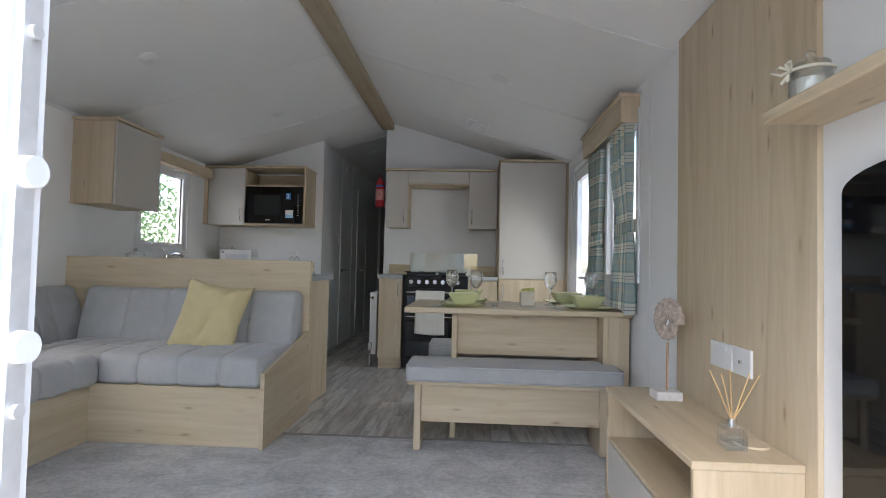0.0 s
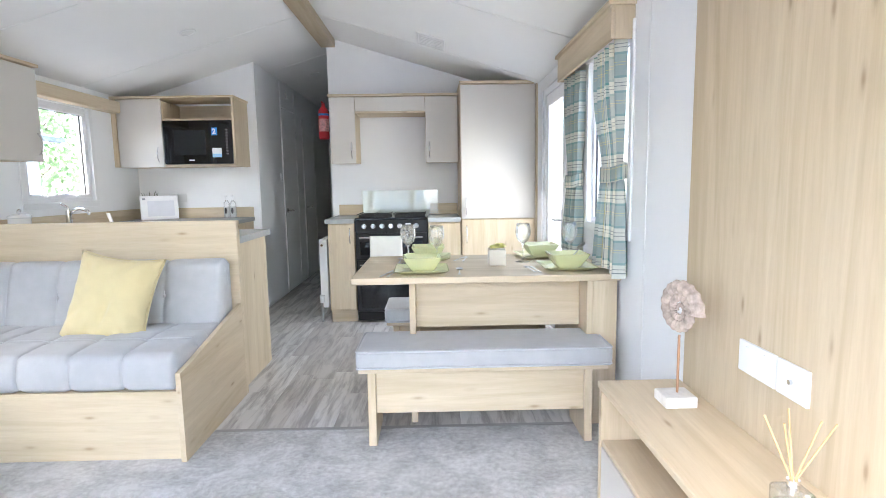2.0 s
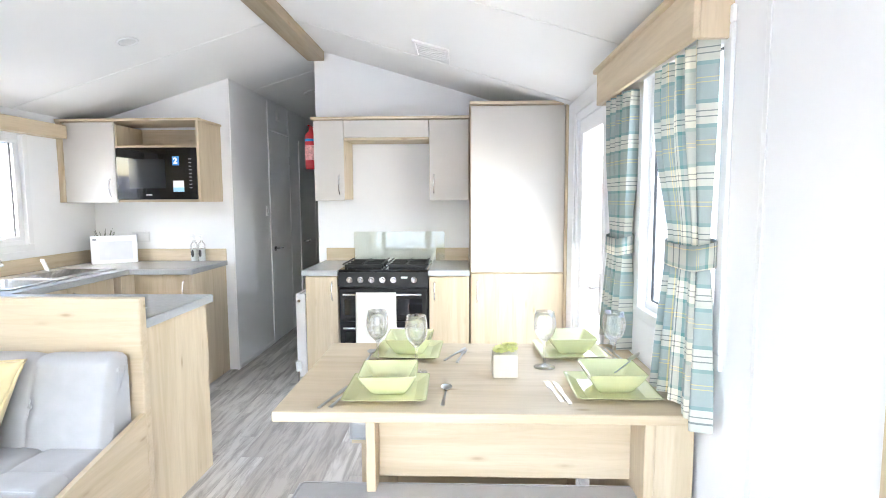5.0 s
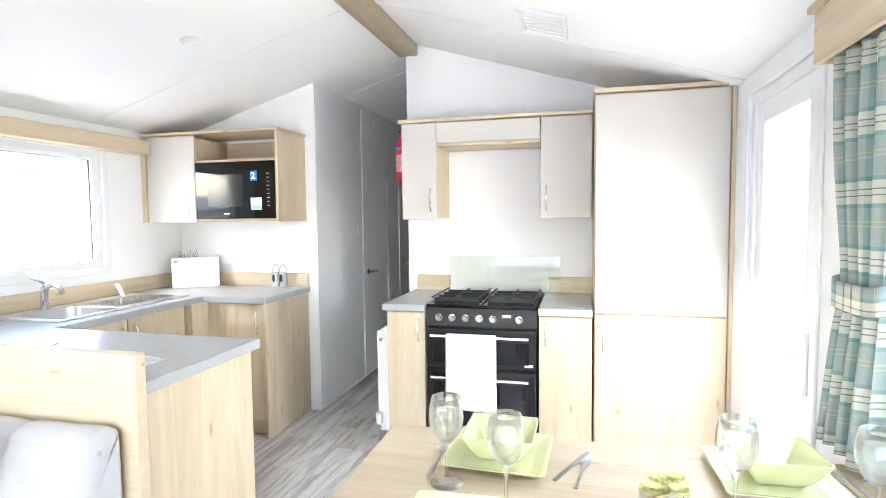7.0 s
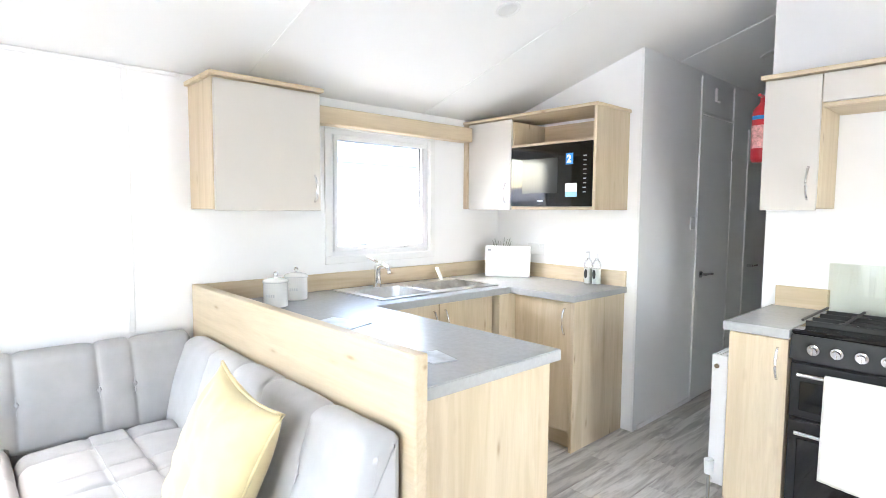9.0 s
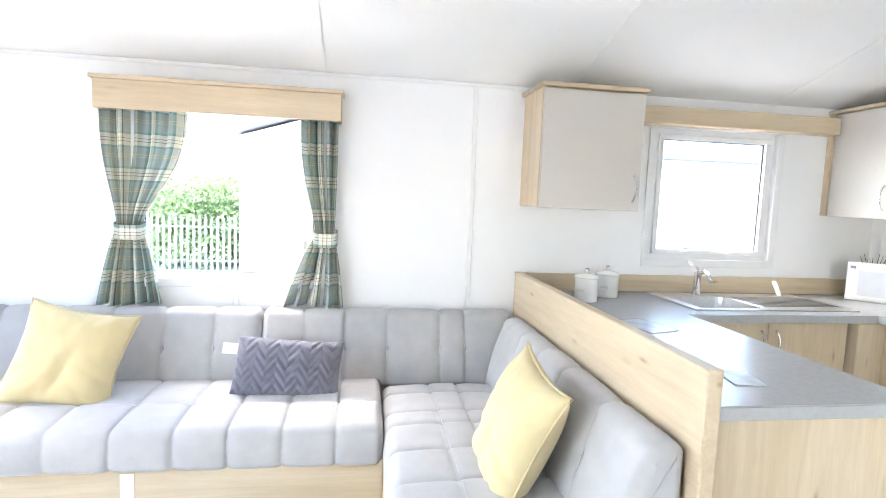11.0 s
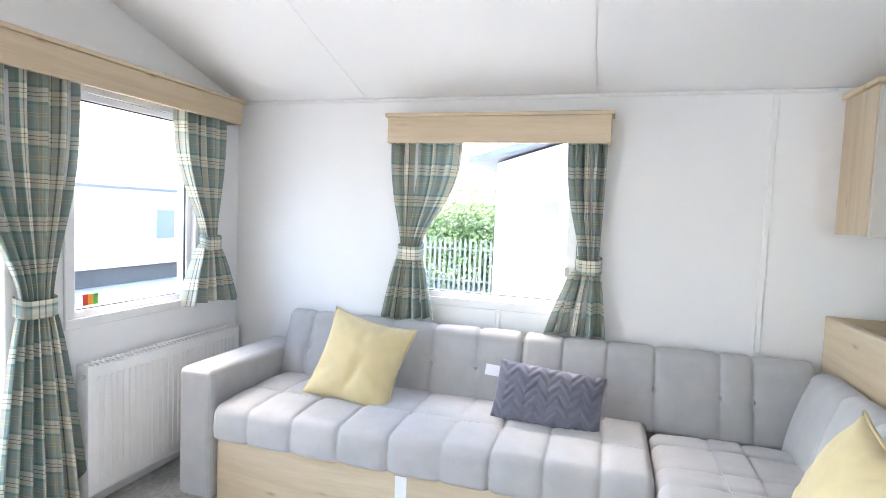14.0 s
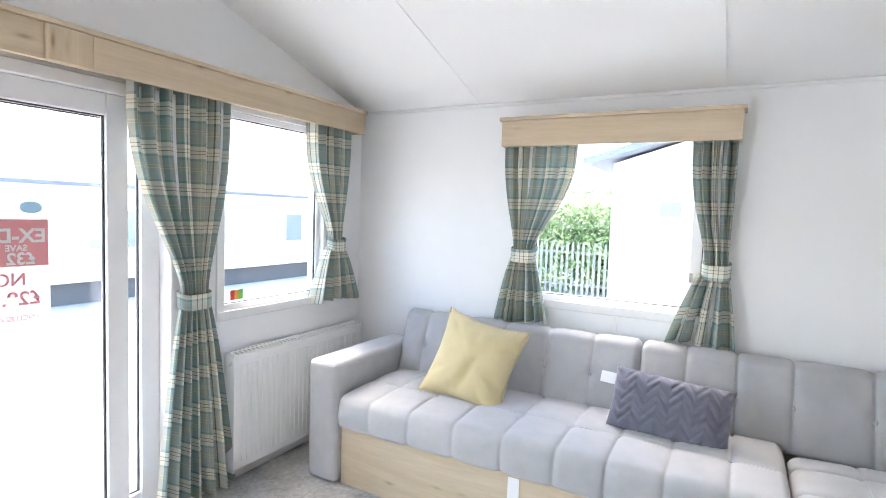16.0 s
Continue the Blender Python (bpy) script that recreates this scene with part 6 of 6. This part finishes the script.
letters_left("EX-D", NX0 + 0.012, 1.185, 0.068, PAPER)
letters_left("SAVE", NX0 + 0.07, 1.155, 0.03, PAPER)
letters_left("£32", NX0 + 0.045, 1.108, 0.058, PAPER)
letters_left("NOW", NX0 + 0.075, 1.035, 0.062, PINK)
letters_left("£29,", NX0 + 0.03, 0.965, 0.068, PINK)
letters_left("(INCLUSIV", NX0 + 0.035, 0.91, 0.026, PINK)
nt.matrix_basis = Matrix.Translation((0.024, 0, 0.038)) @ nt.matrix_basis
en = thing("energy_sticker", (-1.97, F - 0.05, 0.91), "small red, orange and green sticker in the window corner", "sticker")
for i, (nm, c) in enumerate((("red_band", (0.7, 0.05, 0.03)), ("orange_band", (0.8, 0.35, 0.03)), ("green_band", (0.15, 0.5, 0.08)))):
    part(nm, B1(-1.945 - i * 0.026, -1.92 - i * 0.026, F - 0.0335, F - 0.0325, 0.905, 0.955, r=0), plain(nm, c, 0.5), en)

# figure on the microwave sticker
cu = bpy.data.curves.new("figure", 'FONT')
cu.body, cu.size, cu.offset = "2", 0.06, 0.003
tmp = bpy.data.objects.new("figure", cu)
scene.collection.objects.link(tmp)
bpy.context.view_layer.update()
me = bpy.data.meshes.new_from_object(tmp.evaluated_get(bpy.context.evaluated_depsgraph_get()))
bpy.data.objects.remove(tmp)
me.materials.append(PAPER)
me.transform(Matrix(((1, 0, 0, 0), (0, 0, -1, 0), (0, 1, 0, 0), (0, 0, 0, 1))))
me.transform(Matrix.Translation((-2.037, MY - 0.0112, 1.648)))
fig = new("sticker_figure", me)
fig.parent = mw
fig.matrix_parent_inverse = place_of(mw).inverted()

# ---- outside ----
GZ = -0.85
m, N, L, P = mat("pale_gravel")
v = coords(N, L)
a_, b_ = noise_node(N, L, v, 0.5, 5), noise_node(N, L, v, 40, 3)
L.new(ramp(N, L, math_node(N, L, 'MULTIPLY_ADD', b_, 0.5, math_node(N, L, 'MULTIPLY', a_, 0.5)), [(0.35, (0.38, 0.37, 0.35)), (0.65, (0.56, 0.55, 0.52))]), P.inputs["Base Color"])
P.inputs["Roughness"].default_value = 0.95
bump(N, L, P, b_, 0.6, 0.02)
g = bmesh.new()
box(g, -600, 600, -600, 600, GZ - 0.3, GZ)
setting("ground", g, m, "pale gravel yard between the caravans", "ground")
SIDING = plain("white_caravan_cladding", (0.75, 0.75, 0.73), 0.5, vary=0.04)
MINT = plain("pale_green_cladding", (0.62, 0.72, 0.66), 0.5, vary=0.04)
ROOF = plain("grey_roof_sheet", (0.13, 0.15, 0.19), 0.6)
# dark tone holds both the chassis and the shade under the caravans
SHADOW_SKIRT = plain("chassis_in_painted_shade", (0.12, 0.12, 0.12), 0.8)
DARK_PANE = plain("dark_window_glass", (0.20, 0.23, 0.25), 0.05)


def caravan(x0, x1, y0, y1, cladding, long_axis, windows, label, zt=2.0):
    """A static caravan with a ridge roof; windows: (face, a0, a1, z0, z1)."""
    e = thing("static_caravan", ((x0 + x1) / 2, (y0 + y1) / 2, GZ), label, "caravan", "neighbouring caravans")
    part("wall", B1(x0, x1, y0, y1, GZ + 0.5, zt), cladding, e)
    # set-back block fills the gap below the wall with painted shade
    part("skirt", B1(x0 + 0.3, x1 - 0.3, y0 + 0.3, y1 - 0.3, GZ, GZ + 0.5), SHADOW_SKIRT, e)
    n = int((zt - GZ - 0.5) / 0.15)
    for i in range(1, n):
        z = GZ + 0.5 + i * (zt - GZ - 0.5) / n
        part("cladding_joint", B1(x0 - 0.006, x1 + 0.006, y0 - 0.006, y1 + 0.006, z - 0.006, z + 0.006), cladding, e)
    o = 0.22
    if long_axis == "y":
        part("roof", prism(bmesh.new(), [(x0 - o, zt - 0.03), ((x0 + x1) / 2, zt + 0.62), (x1 + o, zt - 0.03), (x1 + o, zt + 0.05), ((x0 + x1) / 2, zt + 0.70), (x0 - o, zt + 0.05)], "y", y0 - 0.35, y1 + 0.3), ROOF, e)
        part("gable", prism(bmesh.new(), [(x0, zt), ((x0 + x1) / 2, zt + 0.6), (x1, zt)], "y", y0, y1), cladding, e)
        for xx in (x0 - o - 0.06, x1 + o):
            part("gutter", B1(xx, xx + 0.06, y0 - 0.3, y1 + 0.3, zt - 0.02, zt + 0.05), ROOF, e)
    else:
        part("roof", prism(bmesh.new(), [(y0 - o, zt - 0.03), ((y0 + y1) / 2, zt + 0.62), (y1 + o, zt - 0.03), (y1 + o, zt + 0.05), ((y0 + y1) / 2, zt + 0.70), (y0 - o, zt + 0.05)], "x", x0 - 0.3, x1 + 0.3), ROOF, e)
        part("gable", prism(bmesh.new(), [(y0, zt), ((y0 + y1) / 2, zt + 0.6), (y1, zt)], "x", x0, x1), cladding, e)
        for yy in (y0 - o - 0.06, y1 + o):
            part("gutter", B1(x0 - 0.3, x1 + 0.3, yy, yy + 0.06, zt - 0.02, zt + 0.05), ROOF, e)
    for face, a0, a1, z0, z1 in windows:
        if face in "xX":
            f = x1 if face == "X" else x0
            s_ = 0.02
            w = part("window", B1(f - s_, f + s_, a0, a1, z0, z1), UPVC, e)
            part("pane", B1(f - s_ - 0.004, f + s_ + 0.004, a0 + 0.05, a1 - 0.05, z0 + 0.05, z1 - 0.05), DARK_PANE, w)
        else:
            f = y1 if face == "Y" else y0
            s_ = 0.02
            w = part("window", B1(a0, a1, f - s_, f + s_, z0, z1), UPVC, e)
            part("pane", B1(a0 + 0.05, a1 - 0.05, f - s_ - 0.004, f + s_ + 0.004, z0 + 0.05, z1 - 0.05), DARK_PANE, w)
    return e


caravan(-14.0, -6.5, 1.67, 5.5, SIDING, "x", [("X", 2.14, 2.46, 1.36, 1.62), ("X", 4.2, 4.8, 0.9, 1.6)], "white clad static caravan with its gable end towards the lounge")
caravan(-10.3, -6.6, 6.3, 10.0, SIDING, "y", [("X", 7.2, 7.5, 0.8, 1.5), ("X", 8.4, 9.2, 0.9, 1.6)], "white clad static caravan beyond the kitchen window")
caravan(-20, -0.5, -13.0, -9.0, SIDING, "x", [("Y", -17.2, -16.2, 0.3, 1.2), ("Y", -12.75, -12.0, 0.3, 1.2), ("Y", -7.6, -6.4, 0.3, 1.2)], "long white static caravan across the yard", 1.68)
caravan(5.4, 9.0, 0.5, 11.0, MINT, "y", [("x", 3.0, 4.0, 0.9, 1.7), ("x", 7.2, 8.0, 0.9, 1.7)], "pale green static caravan beside the dining side")

GREY_STEEL = plain("galvanised_steel", (0.30, 0.31, 0.31), 0.6, 0.2)
fn = thing("palisade_fence", (-15, -3, GZ), "galvanised steel palisade fence in front of shrubs", "fence")
for k, zz in enumerate((GZ + 0.3, GZ + 1.2)):
    part("rail", B1(-15.05, -15.0, -12, 4.5, zz, zz + 0.05), GREY_STEEL, fn)
pale = bmesh.new()
prism(pale, [(-0.035, GZ), (0.035, GZ), (0.035, GZ + 1.42), (0, GZ + 1.55), (-0.035, GZ + 1.42)], "x", -15.0, -14.985)
first = part("pale", pale, GREY_STEEL, fn)
first.matrix_basis = Matrix.Translation((0, -12, 0))
for i in range(1, 110):
    o = new("pale", first.data)
    o.parent = fn
    o.matrix_parent_inverse = first.matrix_parent_inverse
    o.matrix_basis = Matrix.Translation((0, -12 + i * 0.15, 0))

BARK = plain("rough_bark", (0.10, 0.075, 0.055), 0.9, vary=0.4, relief=0.6, relief_scale=40)
m, N, L, P = mat("broad_leaf")
gi = N.new("ShaderNodeNewGeometry")
L.new(ramp(N, L, gi.outputs["Random Per Island"], [(0.0, (0.14, 0.22, 0.10)), (0.5, (0.21, 0.31, 0.15)), (1.0, (0.30, 0.40, 0.21))]), P.inputs["Base Color"])
P.inputs["Roughness"].default_value = 0.6
FOLIAGE = backlit(m, 0.5)


def tree(x, y, height, spread, seed, name, label, leaves=3200):
    rn = random.Random(seed)
    e = thing(name, (x, y, GZ), label, "tree" if name == "tree" else "shrub", "yard greenery")
    tk = bmesh.new()
    base = Vector((x, y, GZ))
    tops = []
    cyl(tk, base, base + Vector((0, 0, height * 0.55)), 0.06 * height / 3, 0.03 * height / 3, 8)
    for i in range(9):
        a = i * 2.4 + rn.random()
        s_ = base + Vector((0, 0, height * (0.2 + 0.04 * i)))
        t_ = s_ + Vector((math.cos(a) * spread * rn.uniform(0.4, 0.75), math.sin(a) * spread * rn.uniform(0.4, 0.75), height * rn.uniform(0.15, 0.4)))
        cyl(tk, s_, t_, 0.02 * height / 3, 0.006, 6)
        tops += [t_, s_ + (t_ - s_) * 0.6]
    tops.append(base + Vector((0, 0, height * 0.85)))
    if name == "shrub":
        tops += [base + Vector((rn.uniform(-1, 1) * spread, rn.uniform(-1, 1) * spread, height * rn.uniform(0.1, 0.4))) for _ in range(14)]
    part("trunk", tk, BARK, e)
    verts, faces = [], []
    for i in range(leaves):
        c = rn.choice(tops)
        r_ = spread * 0.42
        p_ = c + Vector((rn.gauss(0, r_ * 0.6), rn.gauss(0, r_ * 0.6), rn.gauss(0, r_ * 0.55)))
        p_.z = max(p_.z, GZ + 0.05)
        s_ = rn.uniform(0.045, 0.10)
        u_ = Vector((rn.gauss(0, 1), rn.gauss(0, 1), rn.gauss(0, 1))).normalized()
        w_ = u_.orthogonal().normalized()
        k = len(verts)
        verts += [p_ - u_ * s_, p_ + w_ * s_ * 0.5, p_ + u_ * s_, p_ - w_ * s_ * 0.5]
        faces.append((k, k + 1, k + 2, k + 3))
    me = bpy.data.meshes.new("crown")
    me.from_pydata([tuple(q) for q in verts], [], faces)
    me.materials.append(FOLIAGE)
    cr = new("crown", me)
    cr.parent = e
    cr.matrix_parent_inverse = place_of(e).inverted()


for i, (x, y, h, s_) in enumerate(((-16.9, -4.2, 3.1, 1.8), (-16.6, -2.3, 2.9, 1.7), (-16.8, -0.6, 3.3, 1.8), (-16.5, 1.0, 3.3, 1.7), (-17.0, 2.8, 3.0, 1.6), (-18, -8, 3.3, 1.9))):
    tree(x, y, h, s_, 20 + i, "shrub", "dense green shrub growing behind the palisade fence", 6500)
for i, (x, y, h, s_) in enumerate(((-10.5, 14.5, 5.5, 2.4), (-14.0, 17.0, 6.5, 2.8), (-8.0, 18.5, 6.0, 2.6), (-19.0, 14.0, 6.5, 2.8), (-5.5, 22.0, 6.5, 2.8), (-13, -21, 5.5, 2.2))):
    tree(x, y, h, s_, 40 + i, "tree", "leafy green tree at the edge of the site", 4200)

# ---- vinyl planks, one by one ----
floor = bpy.data.objects["floor"]
rnd = random.Random(9)
PW, PL = 0.126, 0.92
plank_mesh = None
cols = int((R - W) / PW) + 1
for c in range(cols):
    x = W + c * PW
    y = 3.455 - rnd.random() * PL
    while y < HEND:
        a, b = max(y, 3.455), min(y + PL, HEND)
        x1 = min(x + PW, R)
        hall = a > B + 0.06
        if b - a > 0.03 and not (hall and (x1 < HL - 0.02 or x > HR + 0.02)):
            if hall:
                xa, xb = max(x, HL), min(x1, HR)
            else:
                xa, xb = x, x1
            if xb - xa > 0.02:
                bm = bmesh.new()
                box(bm, xa + 0.0006, xb - 0.0006, a + 0.0006, b - 0.0006, -0.006, 0.0, r=0.0012)
                part("plank", bm, PLANK, floor)
        y += PL
